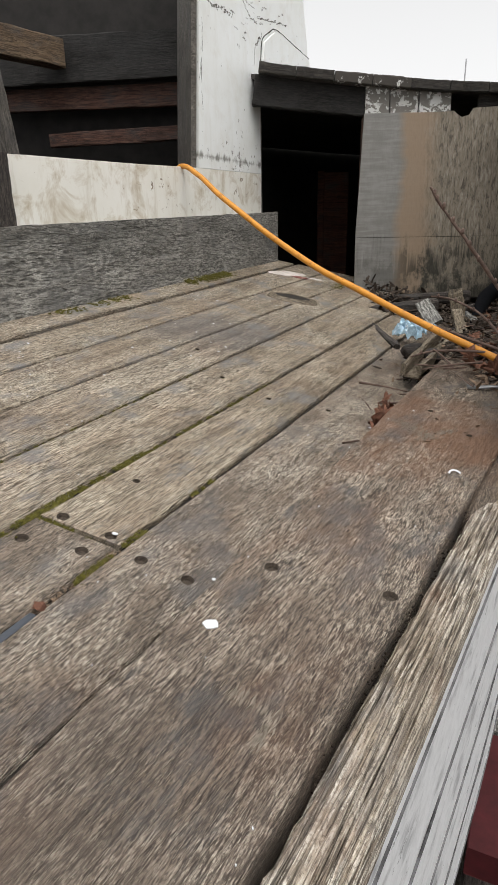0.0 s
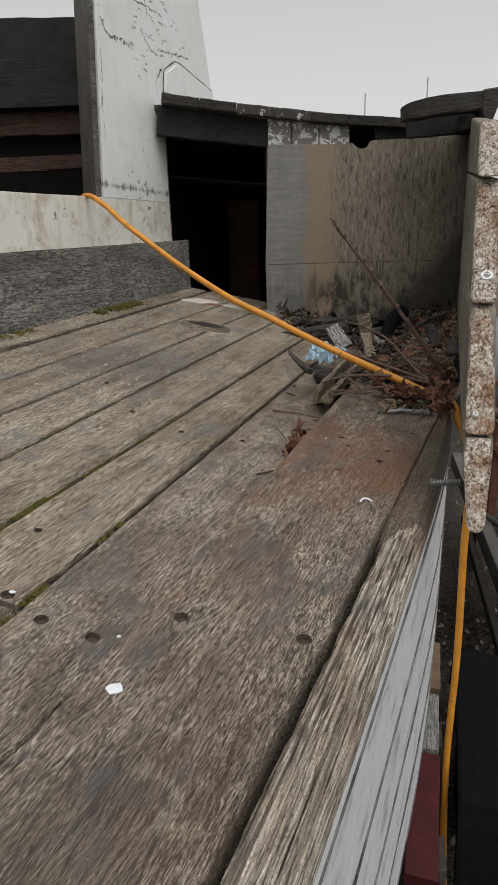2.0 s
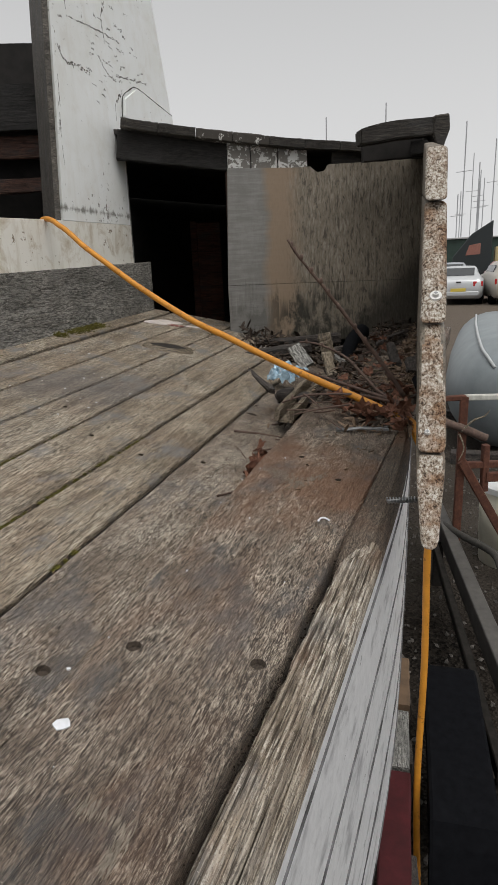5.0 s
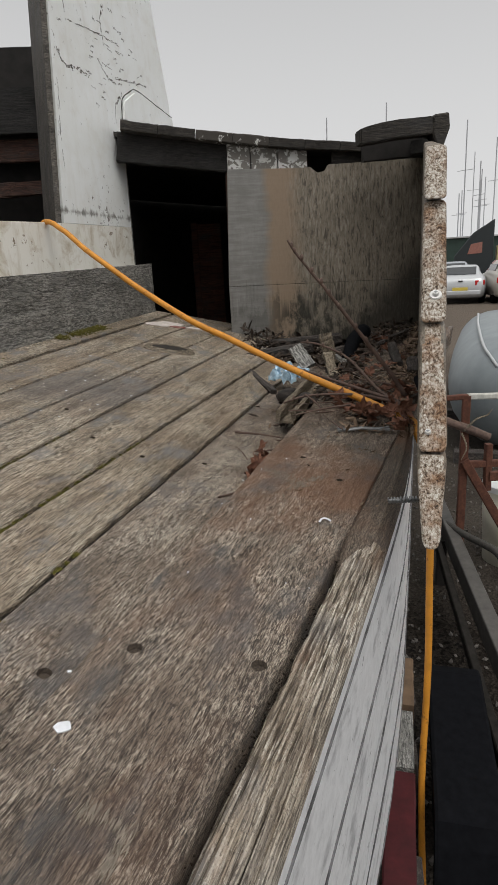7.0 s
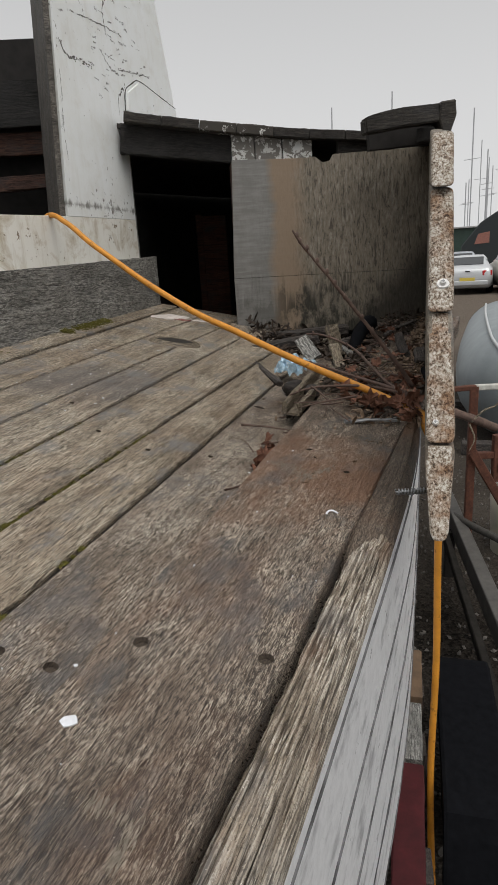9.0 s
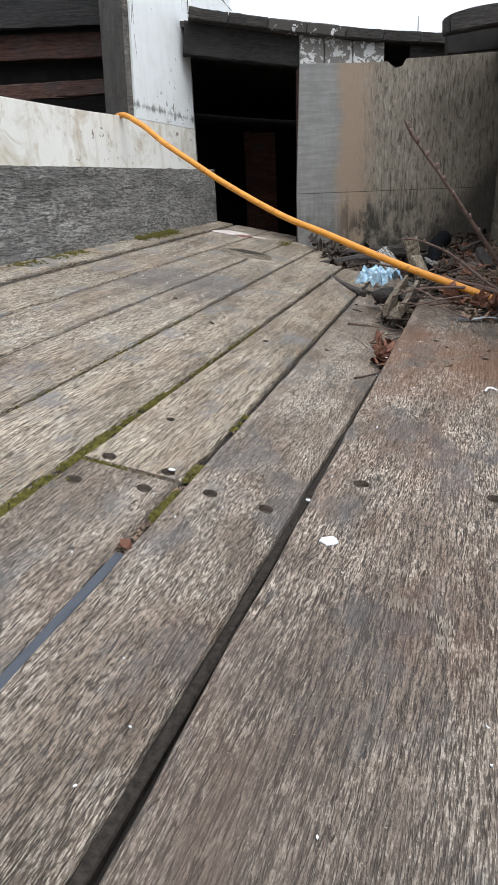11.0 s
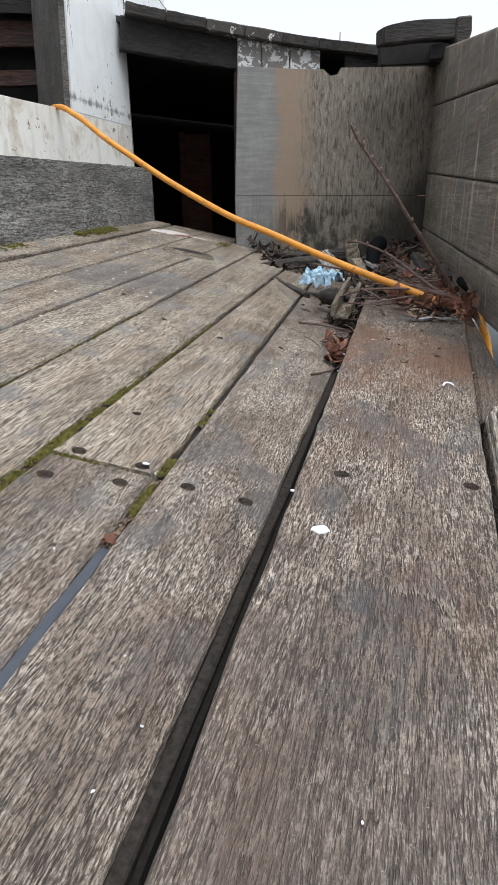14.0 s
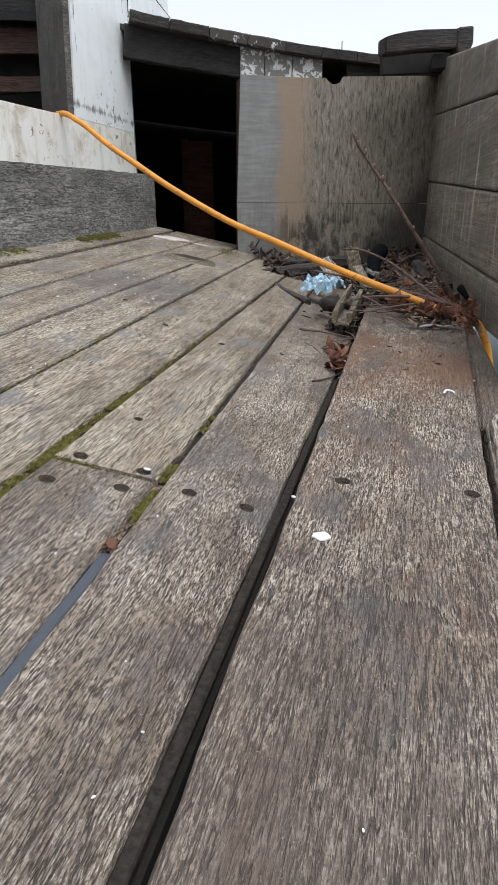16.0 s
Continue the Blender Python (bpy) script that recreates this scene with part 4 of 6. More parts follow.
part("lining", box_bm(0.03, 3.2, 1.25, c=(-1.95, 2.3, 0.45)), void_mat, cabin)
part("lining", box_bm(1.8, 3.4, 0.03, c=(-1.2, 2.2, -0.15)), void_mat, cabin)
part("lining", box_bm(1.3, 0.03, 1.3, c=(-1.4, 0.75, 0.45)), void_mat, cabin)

# board that stands on the deck along the cabin side
BB = axes((FOOT(0), 0, 0), Vector((0.334, 1, 0)), (0, 0, 1))
Q = 1.0543
bm = bmesh.new()
n, k = 90, 8
rows = []
for i in range(n + 1):
    y = 0.6 + (3.225 - 0.6) * i / n
    zl, zh = plank_z(FOOT(y), y) - 0.002, 0.388 + 0.026 * (y - 1.5)
    row = []
    for j in range(k + 1):
        z = zl + (zh - zl) * j / k
        row.append(bm.verts.new((y * Q, 0.004 * noise.noise(Vector((y * 7, z * 26, 0.2))), z + (0.003 * noise.noise(Vector((y * 14, 3, 0))) if j == k else 0))))
    row.append(bm.verts.new((y * Q, 0.04, zh - 0.003)))
    row.append(bm.verts.new((y * Q, 0.04, zl)))
    rows.append(row)
w = len(rows[0])
for r0, r1 in zip(rows, rows[1:]):
    for j in range(w):
        bm.faces.new((r0[j], r0[(j + 1) % w], r1[(j + 1) % w], r1[j]))
bm.faces.new(rows[0][::-1])
bm.faces.new(rows[-1])
bmesh.ops.recalc_face_normals(bm, faces=bm.faces)
coaming = tagged(part("coaming_board", bm, board_wood, None, "", BB), "rough-sawn grey coaming board standing on the deck", "board", kind="structure")
bm = bmesh.new()
ledge = [(FOOT(y) + o, y, 0.376 + 0.026 * (y - 1.5)) for y, o in ((0.9, -0.04), (3.2, -0.04), (3.2, -0.16), (0.9, -0.22))]
f = bm.faces.new([bm.verts.new(p) for p in ledge])
r = bmesh.ops.extrude_face_region(bm, geom=[f])
bmesh.ops.translate(bm, verts=[v for v in r["geom"] if isinstance(v, bmesh.types.BMVert)], vec=(0, 0, -0.02))
bmesh.ops.recalc_face_normals(bm, faces=bm.faces)
part("ledge", bm, board_wood, cabin)
slab("threshold", [(-0.30, -0.1), (-0.30, 0.195), (-0.03, 0.19), (0.31, 0.10), (1.25, -0.04), (1.25, -0.3)], Matrix.Translation((0, 3.31, 0)), 0.02, dark_wood, bulk, "", 0)

# ---- cable ----
cable_line = smooth_line([(-0.47, 2.76, 0.40), (-0.43, 2.66, 0.55), (-0.395, 2.585, 0.582), (-0.368, 2.547, 0.586), (-0.343, 2.522, 0.577), (-0.322, 2.499, 0.562), (-0.286, 2.462, 0.536), (-0.227, 2.399, 0.483), (-0.151, 2.319, 0.426), (-0.04, 2.203, 0.345),
                          (0.108, 2.047, 0.252), (0.217, 1.933, 0.201), (0.318, 1.826, 0.152), (0.412, 1.727, 0.110), (0.499, 1.636, 0.075), (0.572, 1.556, 0.044), (0.606, 1.495, 0.032), (0.600, 1.442, 0.012),
                          (0.622, 1.445, -0.04), (0.648, 1.46, -0.13), (0.655, 1.48, -0.33), (0.652, 1.46, -0.62), (0.630, 1.42, -0.95), (0.618, 1.36, -1.22), (0.60, 1.30, -1.285), (0.50, 1.1, -1.287)], 8)
cable = tagged(part("cable", sweep_bm(cable_line, circle(0.0092, 12)), cable_mat, smooth=True), "thick orange cable running from the window over deck to ground", "cable")

# ---- moss, flakes and marks on the deck ----
def moss(name, spots, label):
    """Small mossy tufts round the given lines: (line, y0, y1, width, count, height)."""
    bm = bmesh.new()
    for fn, y0, y1, wd, count, ht, *up in spots:
        for _ in range(count):
            y = rng.uniform(y0, y1)
            if noise.noise(Vector((y * 24, y0 * 7, wd * 900))) + noise.noise(Vector((y * 70, 3.3, y0))) < -0.15:
                continue
            x = fn(y) + rng.gauss(0, wd)
            k = 1.5 if up else 1.0
            z = plank_z(x, y) - 0.004 + (up[0] if up else 0.0) + rng.uniform(0, ht)
            for _ in range(5):
                a, r = rng.random() * 6.28, rng.uniform(0.0008, 0.0018) * k
                bx, by = x + rng.gauss(0, 0.0016) * k, y + rng.gauss(0, 0.0016) * k
                base = [bm.verts.new((bx + r * math.cos(a + q), by + r * math.sin(a + q), z)) for q in (0, 2.1, 4.2)]
                tip = bm.verts.new((bx + rng.gauss(0, 0.001), by + rng.gauss(0, 0.001), z + rng.uniform(0.001, 0.0026) * k))
                for q in range(3):
                    bm.faces.new((base[q], base[(q + 1) % 3], tip))
    return tagged(part(name, bm, moss_mat), label, "moss", kind="stuff")


moss("moss", [(S2, 0.60, 1.04, 0.0045, 900, 0.003), (S2, 0.60, 0.86, 0.0065, 420, 0.003), (S2, 1.04, 1.5, 0.0022, 200, 0.001), (S1, 0.70, 0.83, 0.0035, 220, 0.003), (S1, 0.94, 1.02, 0.0035, 110, 0.003), (S3, 0.9, 1.5, 0.0018, 90, 0.0),
              (line(1.99, -2.8), 0.785, 0.808, 0.002, 150, 0.003)], "yellow-green moss grown along the deck seams")
moss("moss", [(line(-1.100, 0.334), 2.30, 2.62, 0.014, 900, 0.012, 0.008), (line(-1.102, 0.334), 1.62, 1.95, 0.010, 420, 0.006, 0.006), (line(-1.106, 0.334), 1.2, 2.7, 0.005, 420, 0.002, 0.006), (S4, 2.85, 3.02, 0.014, 240, 0.008)], "moss clump at the foot of the coaming board")
moss("moss", [(lambda y: C1(y) + 0.005, 0.50, 0.62, 0.003, 130, 0.003, 0.003)], "small moss tuft in the edge seam")
bm = bmesh.new()
for y0, y1, count in ((0.45, 0.95, 150), (0.60, 0.70, 60)):
    for _ in range(count):
        y = rng.uniform(y0, y1)
        x = C1(y) + rng.gauss(0.004, 0.004)
        bmesh.ops.create_icosphere(bm, subdivisions=1, radius=rng.uniform(0.0006, 0.0021), matrix=Matrix.Translation((x, y, cover_z(x, y) - 0.013 + rng.uniform(-0.005, 0.004))) @ Euler((rng.random() * 3, rng.random() * 3, 0)).to_matrix().to_4x4() @ Matrix.Diagonal((1, 0.6, 0.5, 1)))
tagged(part("seam_litter", bm, duff_mat), "bits of bark and dirt packed in the edge seam", "litter", kind="stuff")


def on_deck(x, y, dz=0.0, spin=0.0):
    e = 0.01
    n = Vector((-(deck_z(x + e, y) - deck_z(x, y)) / e if abs(x - C0(y)) > 0.02 else 0.05, -(deck_z(x, y + e) - deck_z(x, y)) / e if abs(x - C0(y)) > 0.02 else -0.05, 1)).normalized()
    d = Vector((math.cos(spin), math.sin(spin), 0))
    return axes((x, y, deck_z(x, y) + dz), d - n * d.dot(n), n)


def flake(name, x, y, r, mat, label, spin=0.0, stretch=1.0, sides=9, lift=0.0012):
    bm = bmesh.new()
    pts = []
    for i in range(sides):
        a = 6.2832 * i / sides
        rr = r * rng.uniform(0.7, 1.1)
        pts.append(bm.verts.new((rr * stretch * math.cos(a), rr * math.sin(a), lift + rng.uniform(0, 0.0012))))
    f = bm.faces.new(pts)
    rr = bmesh.ops.extrude_face_region(bm, geom=[f])
    bmesh.ops.translate(bm, verts=[v for v in rr["geom"] if isinstance(v, bmesh.types.BMVert)], vec=(0, 0, -lift))
    bmesh.ops.recalc_face_normals(bm, faces=bm.faces)
    return tagged(part(name, bm, mat, None, "", on_deck(x, y, 0, spin)), label, name.replace("_", " "))


chalk_mat = simple("chalky pinkish paint remains", (0.62, 0.57, 0.54), 0.85, 0, 0.3, 30, 0.4, spots=(0.34, 0.25, 0.20))
flake("paint_flake", -0.038, 0.630, 0.0082, paper_mat, "white paint flake lying on the covering board", 0.2, 1.25)
flake("paint_flake", -0.044, 0.703, 0.0026, paper_mat, "tiny white paint flake on the covering board")
flake("paint_flake", -0.184, 0.806, 0.0034, paper_mat, "white paint flake lying beside a bolt hole", 0.3, 1.3)
red_flake_mat = simple("faded red paint remains", (0.24, 0.09, 0.075), 0.85, 0, 0.4, 40, 0.4, spots=(0.45, 0.38, 0.34))
flake("paint_flake", -0.005, 2.95, 0.050, chalk_mat, "broad patch of flaked white paint by the opening", 0.9, 1.9, 17, 0.0016)
flake("paint_flake", 0.045, 2.99, 0.034, chalk_mat, "patch of flaked white paint by the opening", 0.3, 1.8, 15, 0.0016)
flake("paint_flake", 0.06, 2.93, 0.020, red_flake_mat, "patch of faded red paint by the opening", 0.4, 2.2, 15, 0.0016)
flake("paint_flake", 0.13, 2.97, 0.018, chalk_mat, "small patch of flaked white paint by the opening", 0.1, 2.0, 13, 0.0016)
for _ in range(60):
    y = rng.uniform(1.3, 3.0)
    x = rng.uniform(S6(y) - 0.04, S3(y))
    flake("paint_speck", x, y, rng.uniform(0.001, 0.0028), rng.choice([paper_mat, chalk_mat]), "tiny pale speck on the deck", rng.random() * 3, rng.uniform(1, 2), 6, 0.0010)["group"] = "pale specks"
for _ in range(70):
    y = rng.uniform(0.35, 2.6)
    x = rng.uniform(S6(y), C1(y))
    flake("paint_speck", x, y, rng.uniform(0.0005, 0.0010) * (1 if y < 0.9 else 1.6), paper_mat, "tiny pale speck on the deck", rng.random() * 3, rng.uniform(1, 2), 6, 0.0008)["group"] = "pale specks"

# curled shell-white scrap
bm = sweep_bm(smooth_line([(0.279, 1.013, 0.015), (0.284, 1.018, 0.018), (0.291, 1.017, 0.018), (0.297, 1.013, 0.015)], 5), rect(0.0034, 0.0014, 0.0004))
tagged(part("scrap", bm, paper_mat), "small curled white plastic scrap on the covering board", "scrap")


def scrape(pts, w, label):
    bm = bmesh.new()
    for _ in range(110):
        t = rng.random() * (len(pts) - 1)
        i = min(int(t), len(pts) - 2)
        p = Vector(pts[i]).lerp(Vector(pts[i + 1]), t - i)
        x, y = p.x + rng.gauss(0, w), p.y + rng.gauss(0, w)
        ln, a = rng.uniform(0.003, 0.008), 1.12 + rng.gauss(0, 0.12)
        d, s = Vector((math.cos(a), math.sin(a))), Vector((-math.sin(a), math.cos(a)))
        q = [Vector((x, y)) + d * ln * u + s * 0.0005 * v for u, v in ((-1, 0), (0, -1), (1, 0), (0, 1))]
        top = [bm.verts.new((c.x, c.y, cover_z(c.x, c.y) + 0.0010)) for c in q]
        bot = [bm.verts.new((c.x, c.y, cover_z(c.x, c.y) - 0.0004)) for c in q]
        bm.faces.new(top)
        for j in range(4):
            bm.faces.new((bot[j], bot[(j + 1) % 4], top[(j + 1) % 4], top[j]))
    return tagged(part("scrape", bm, mark_mat), label, "scrape", kind="stuff")


scrape([(-0.010, 0.545), (0.003, 0.540), (0.028, 0.521), (0.020, 0.505), (0.013, 0.491)], 0.0028, "pale angled scrape on the covering board")
scrape([(0.26, 1.15), (0.33, 1.20)], 0.006, "pale scuff on the covering board")
scrape([(0.235, 1.24), (0.275, 1.17)], 0.009, "pale scuff on the covering board")


def scratch(pts, w, label):
    """A thin pale broken scratch along pts (x, y)."""
    bm = bmesh.new()
    path = smooth_line([(x, y, 0) for x, y in pts], 10)
    for a, b in zip(path, path[1:]):
        if rng.random() < 0.22:
            continue
        side = Vector((-(b - a).y, (b - a).x, 0)).normalized() * w * rng.uniform(0.4, 1.0)
        jog = side * rng.uniform(-0.8, 0.8)
        q = [a + jog, (a + b) / 2 - side + jog, b + jog, (a + b) / 2 + side + jog]
        top = [bm.verts.new((c.x, c.y, deck_z(c.x, c.y) + 0.0006)) for c in q]
        bot = [bm.verts.new((c.x, c.y, deck_z(c.x, c.y) - 0.0004)) for c in q]
        bm.faces.new(top)
        for j in range(4):
            bm.faces.new((bot[j], bot[(j + 1) % 4], top[(j + 1) % 4], top[j]))
    return tagged(part("scratch", bm, mark_mat), label, "scratch", kind="stuff")


scratch([(-0.02, 1.11), (0.004, 1.129), (0.072, 1.21), (0.132, 1.25)], 0.0016, "long pale curved scratch on the deck plank")
scratch([(-0.155, 0.98), (-0.170, 0.955), (-0.168, 0.93)], 0.0013, "pale curved scratch on the deck plank")
scratch([(-0.130, 0.94), (-0.145, 0.915), (-0.140, 0.885)], 0.0013, "pale curved scratch on the deck plank")
scratch([(0.20, 1.02), (0.235, 1.075), (0.24, 1.13)], 0.0016, "pale scratch on the covering board")

bm = bmesh.new()
for _ in range(420):
    fn, y = (S1, rng.uniform(0.645, 0.78)) if rng.random() < 0.55 else rng.choice([(S1, rng.uniform(0.8, 1.5)), (S2, rng.uniform(0.6, 1.6)), (S3, rng.uniform(0.9, 2.2))])
    x = fn(y) + rng.gauss(0, 0.0026)
    r = rng.uniform(0.0006, 0.0022)
    z = plank_z(x, y) - 0.0045 + rng.uniform(-0.002, 0.003)
    spin = rng.random() * 6.28
    ring = [bm.verts.new((x + r * math.cos(spin + q) * rng.uniform(0.6, 1.2), y + r * math.sin(spin + q) * rng.uniform(0.6, 1.2), z + rng.uniform(-0.0006, 0.0006))) for q in (0, 1.25, 2.5, 3.75, 5.0)]
    tip = bm.verts.new((x, y, z + r * 0.8))
    for q in range(5):
        bm.faces.new((ring[q], ring[(q + 1) % 5], tip))
tagged(part("seam_litter", bm, chip_mat), "crumbs of bark and soil lying in the deck seams", "litter", kind="stuff")
scrap_leaf = bmesh.new()
for k in range(3):
    pts = [(0.008 * math.cos(a) * (1 - 0.2 * k), 0.006 * math.sin(a), 0.002 * k + 0.003 * math.sin(2 * a + k)) for a in [6.2832 * i / 9 for i in range(9)]]
    hub = scrap_leaf.verts.new((0, 0, 0.002 * k + 0.003))
    ring = [scrap_leaf.verts.new(p) for p in pts]
    for i in range(9):
        scrap_leaf.faces.new((ring[i], ring[(i + 1) % 9], hub))
tagged(part("dead_leaf", scrap_leaf, leaf_mat, None, "", on_deck(-0.222, 0.652, 0.003, 0.5)), "crumpled brown leaf scrap at the end of the caulking", "leaf")

# drain plate on the deck
drain = thing("deck_drain", "oval sunk drain with broken wooden rim on deck", "drain", m=on_deck(0.032, 2.44, 0.004, 0.15) @ Matrix.Scale(1.15, 4))
bm = bmesh.new()
seg = 22
rings = []
for rx, ry, z in ((0.056, 0.027, -0.003), (0.060, 0.030, 0.006), (0.067, 0.036, 0.0075), (0.073, 0.041, 0.003), (0.078, 0.046, 0.005), (0.086, 0.053, -0.004)):
    rings.append([bm.verts.new((rx * math.cos(6.2832 * i / seg) + rng.uniform(-0.0015, 0.0015), ry * math.sin(6.2832 * i / seg) + rng.uniform(-0.0015, 0.0015), z + rng.uniform(-0.0008, 0.0008))) for i in range(seg)])
for ra, rb in zip(rings, rings[1:]):
    for i in range(seg):
        j = (i + 1) % seg
        bm.faces.new((ra[i], rb[i], rb[j], ra[j]))
part("rim", bm, stick_wood, drain)
bm = bmesh.new()
bm.faces.new([bm.verts.new((0.058 * math.cos(6.2832 * i / seg), 0.029 * math.sin(6.2832 * i / seg), 0.0058)) for i in range(seg)])
part("well", bm, dirt_mat, drain, "dark well of the drain")


# ---- litter heap by the bulwark ----
def leaf_bm(size, seed):
    """A curled lobed dead leaf with a stalk."""
    r = random.Random(seed)
    bm = bmesh.new()
    lobes = [(-155, 0.42), (-130, 0.46), (-108, 0.62), (-92, 0.74), (-76, 0.60), (-60, 0.55), (-46, 0.80), (-36, 0.86), (-22, 0.60), (-10, 0.80), (0, 1.0), (10, 0.80), (22, 0.60), (36, 0.86), (46, 0.80), (60, 0.55), (76, 0.60), (92, 0.74), (108, 0.62), (130, 0.46), (155, 0.42), (180, 0.10)]
    cu, cv = r.uniform(-1.1, 1.1), r.uniform(0.4, 1.7)

    def lift(x, y):
        return size * (cu * (x / size) * (y / size) + cv * 0.5 * (y / size) ** 2 + 0.35 * r.uniform(-0.4, 0.4) * (x / size) ** 2 + 0.09 * r.uniform(-1, 1))

    outer, inn = [], []
    for a, k in lobes:
        an = radians(a + r.uniform(-6, 6))
        kk = size * k * r.uniform(0.85, 1.1)
        for lst, s in ((outer, 1.0), (inn, 0.5)):
            x, y = kk * s * math.cos(an), kk * s * math.sin(an)
            lst.append(bm.verts.new((x, y, lift(x, y))))
    c = bm.verts.new((0, 0, 0))
    n = len(lobes)
    for i in range(n):
        j = (i + 1) % n
        bm.faces.new((inn[i], outer[i], outer[j], inn[j]))
        bm.faces.new((c, inn[i], inn[j]))
    r1 = bmesh.ops.extrude_face_region(bm, geom=bm.faces[:])
    bmesh.ops.translate(bm, verts=[v for v in r1["geom"] if isinstance(v, bmesh.types.BMVert)], vec=(0, 0, -0.0008))
    bmesh.ops.recalc_face_normals(bm, faces=bm.faces)
    return bm


leaf_meshes = []
for k in range(6):
    me = bpy.data.meshes.new("dead_leaf")
    b = leaf_bm(0.045, 40 + k)
    b.to_mesh(me)
    b.free()
    me.materials.append(leaf_mat)
    leaf_meshes.append(me)


def dead_leaf(x, y, dz, s, tilt, label="curled brown dead leaf in the litter on deck"):
    ob = new("dead_leaf", leaf_meshes[rng.randrange(6)])
    ob.matrix_basis = Matrix.Translation((x, y, deck_z(x, y) + dz)) @ Euler((rng.gauss(0, tilt), rng.gauss(0, tilt), rng.random() * 6.28)).to_matrix().to_4x4() @ Matrix.Scale(s, 4)
    return tagged(ob, label, "leaf", "dead leaves on the deck")


for _ in range(30):
    y = rng.uniform(1.47, 1.80)
    x = rng.uniform(0.40 + 0.35 * (y - 1.46), bul_x(y) - 0.02)
    dead_leaf(x, y, rng.uniform(0.004, 0.030), rng.uniform(0.5, 0.9), 0.6)
for _ in range(16):
    y = rng.uniform(1.85, 2.6)
    x = rng.uniform(C0(y) - 0.05, bul_x(y) - 0.03)
    dead_leaf(x, y, rng.uniform(0.006, 0.03), rng.uniform(0.4, 0.8), 0.5)
for y, off, size, dz in ((1.325, -0.004, 0.72, 0.012), (1.345, -0.014, 0.80, 0.018), (1.37, -0.006, 0.78, 0.020), (1.395, -0.018, 0.72, 0.018), (1.43, -0.012, 0.74, 0.026), (1.455, -0.028, 0.62, 0.020), (1.495, -0.045, 0.60, 0.018)):
    dead_leaf(S0(y) + off, y, dz, size, 1.0, "crumpled red-brown dead leaf on the deck edge")
for x, y, size, dz in ((0.59, 1.46, 0.8, 0.02), (0.565, 1.435, 0.7, 0.018), (0.53, 1.52, 0.9, 0.03), (0.50, 1.54, 0.8, 0.025), (0.46, 1.57, 0.8, 0.024), (0.585, 1.50, 0.75, 0.040), (0.60, 1.52, 0.7, 0.045), (0.57, 1.545, 0.6, 0.046)):
    dead_leaf(x, y, dz, size, 0.9, "crumpled red-brown dead leaf beside the spanner")


def stick(name, pts, r, mat, label, cat="twig", flat=False, buds=0):
    line_pts = smooth_line(pts, 6)
    bm = sweep_bm(line_pts, rect(r * 2.6, r * 1.2, r * 0.2) if flat else circle(r, 8), grow=(None if flat else (lambda t: 1.0 - 0.55 * t)), wob=r * 0.12)
    for k in range(buds):
        p = line_pts[int((k + 0.5) / buds * (len(line_pts) - 1))]
        bmesh.ops.create_icosphere(bm, subdivisions=1, radius=r * 1.05, matrix=Matrix.Translation(p + Vector((rng.uniform(-1, 1), rng.uniform(-1, 1), rng.uniform(-0.5, 1))) * r * 0.8) @ Matrix.Diagonal((0.8, 0.8, 1.5, 1)))
    return tagged(part(name, bm, mat, None, smooth=not flat), label, cat)


stick("twig", [(0.66, 1.69, 0.05), (0.615, 1.70, 0.12), (0.53, 1.715, 0.235), (0.455, 1.725, 0.335), (0.395, 1.735, 0.41), (0.364, 1.733, 0.455)], 0.0060, twig_mat, "long budded brown twig sticking up from litter", buds=13)
stick("twig", [(0.60, 1.60, 0.06), (0.50, 1.75, 0.085), (0.43, 1.88, 0.10), (0.36, 2.0, 0.11)], 0.005, twig_mat, "grey-brown twig lying across the litter", buds=5)
stick("twig", [(0.62, 1.58, 0.05), (0.52, 1.62, 0.075), (0.40, 1.66, 0.075), (0.33, 1.66, 0.06)], 0.0045, twig_mat, "thin twig lying beside the cable", buds=4)
stick("twig", [(0.62, 1.58, 0.05), (0.583, 1.65, 0.071), (0.565, 1.75, 0.103), (0.54, 1.85, 0.14), (0.473, 1.9, 0.172), (0.432, 1.95, 0.174)], 0.0050, twig_mat, "arched brown twig rising over the litter", buds=7)
stick("twig", [(0.135, 1.240, -0.018), (0.18, 1.275, -0.023), (0.217, 1.318, -0.026)], 0.0022, twig_mat, "thin dry stalk on the deck plank")
for _ in range(70):
    y = rng.uniform(1.45, 2.75)
    x = rng.uniform(C0(y) - 0.11, bul_x(y) - 0.03)
    a, ln = rng.random() * 6.28, rng.uniform(0.02, 0.07)
    z = deck_z(x, y) + rng.uniform(0.004, 0.03)
    d = Vector((math.cos(a), math.sin(a), rng.uniform(-0.25, 0.25))) * ln
    stick("twig", [Vector((x, y, z)) - d, Vector((x, y, z + rng.uniform(-0.004, 0.006))), Vector((x, y, z)) + d], rng.uniform(0.0013, 0.0030), twig_mat, "thin broken twig in the litter")["group"] = "small twigs in the litter"


def scrap_wood(p, q, w, h, mat, label, up=(0, 0, 1)):
    ob = timber("wood_scrap", p, q, w, h, mat, None, "", 0.003, 8, up, min(w, h) * 0.2)
    return tagged(ob, label, "wood scrap")


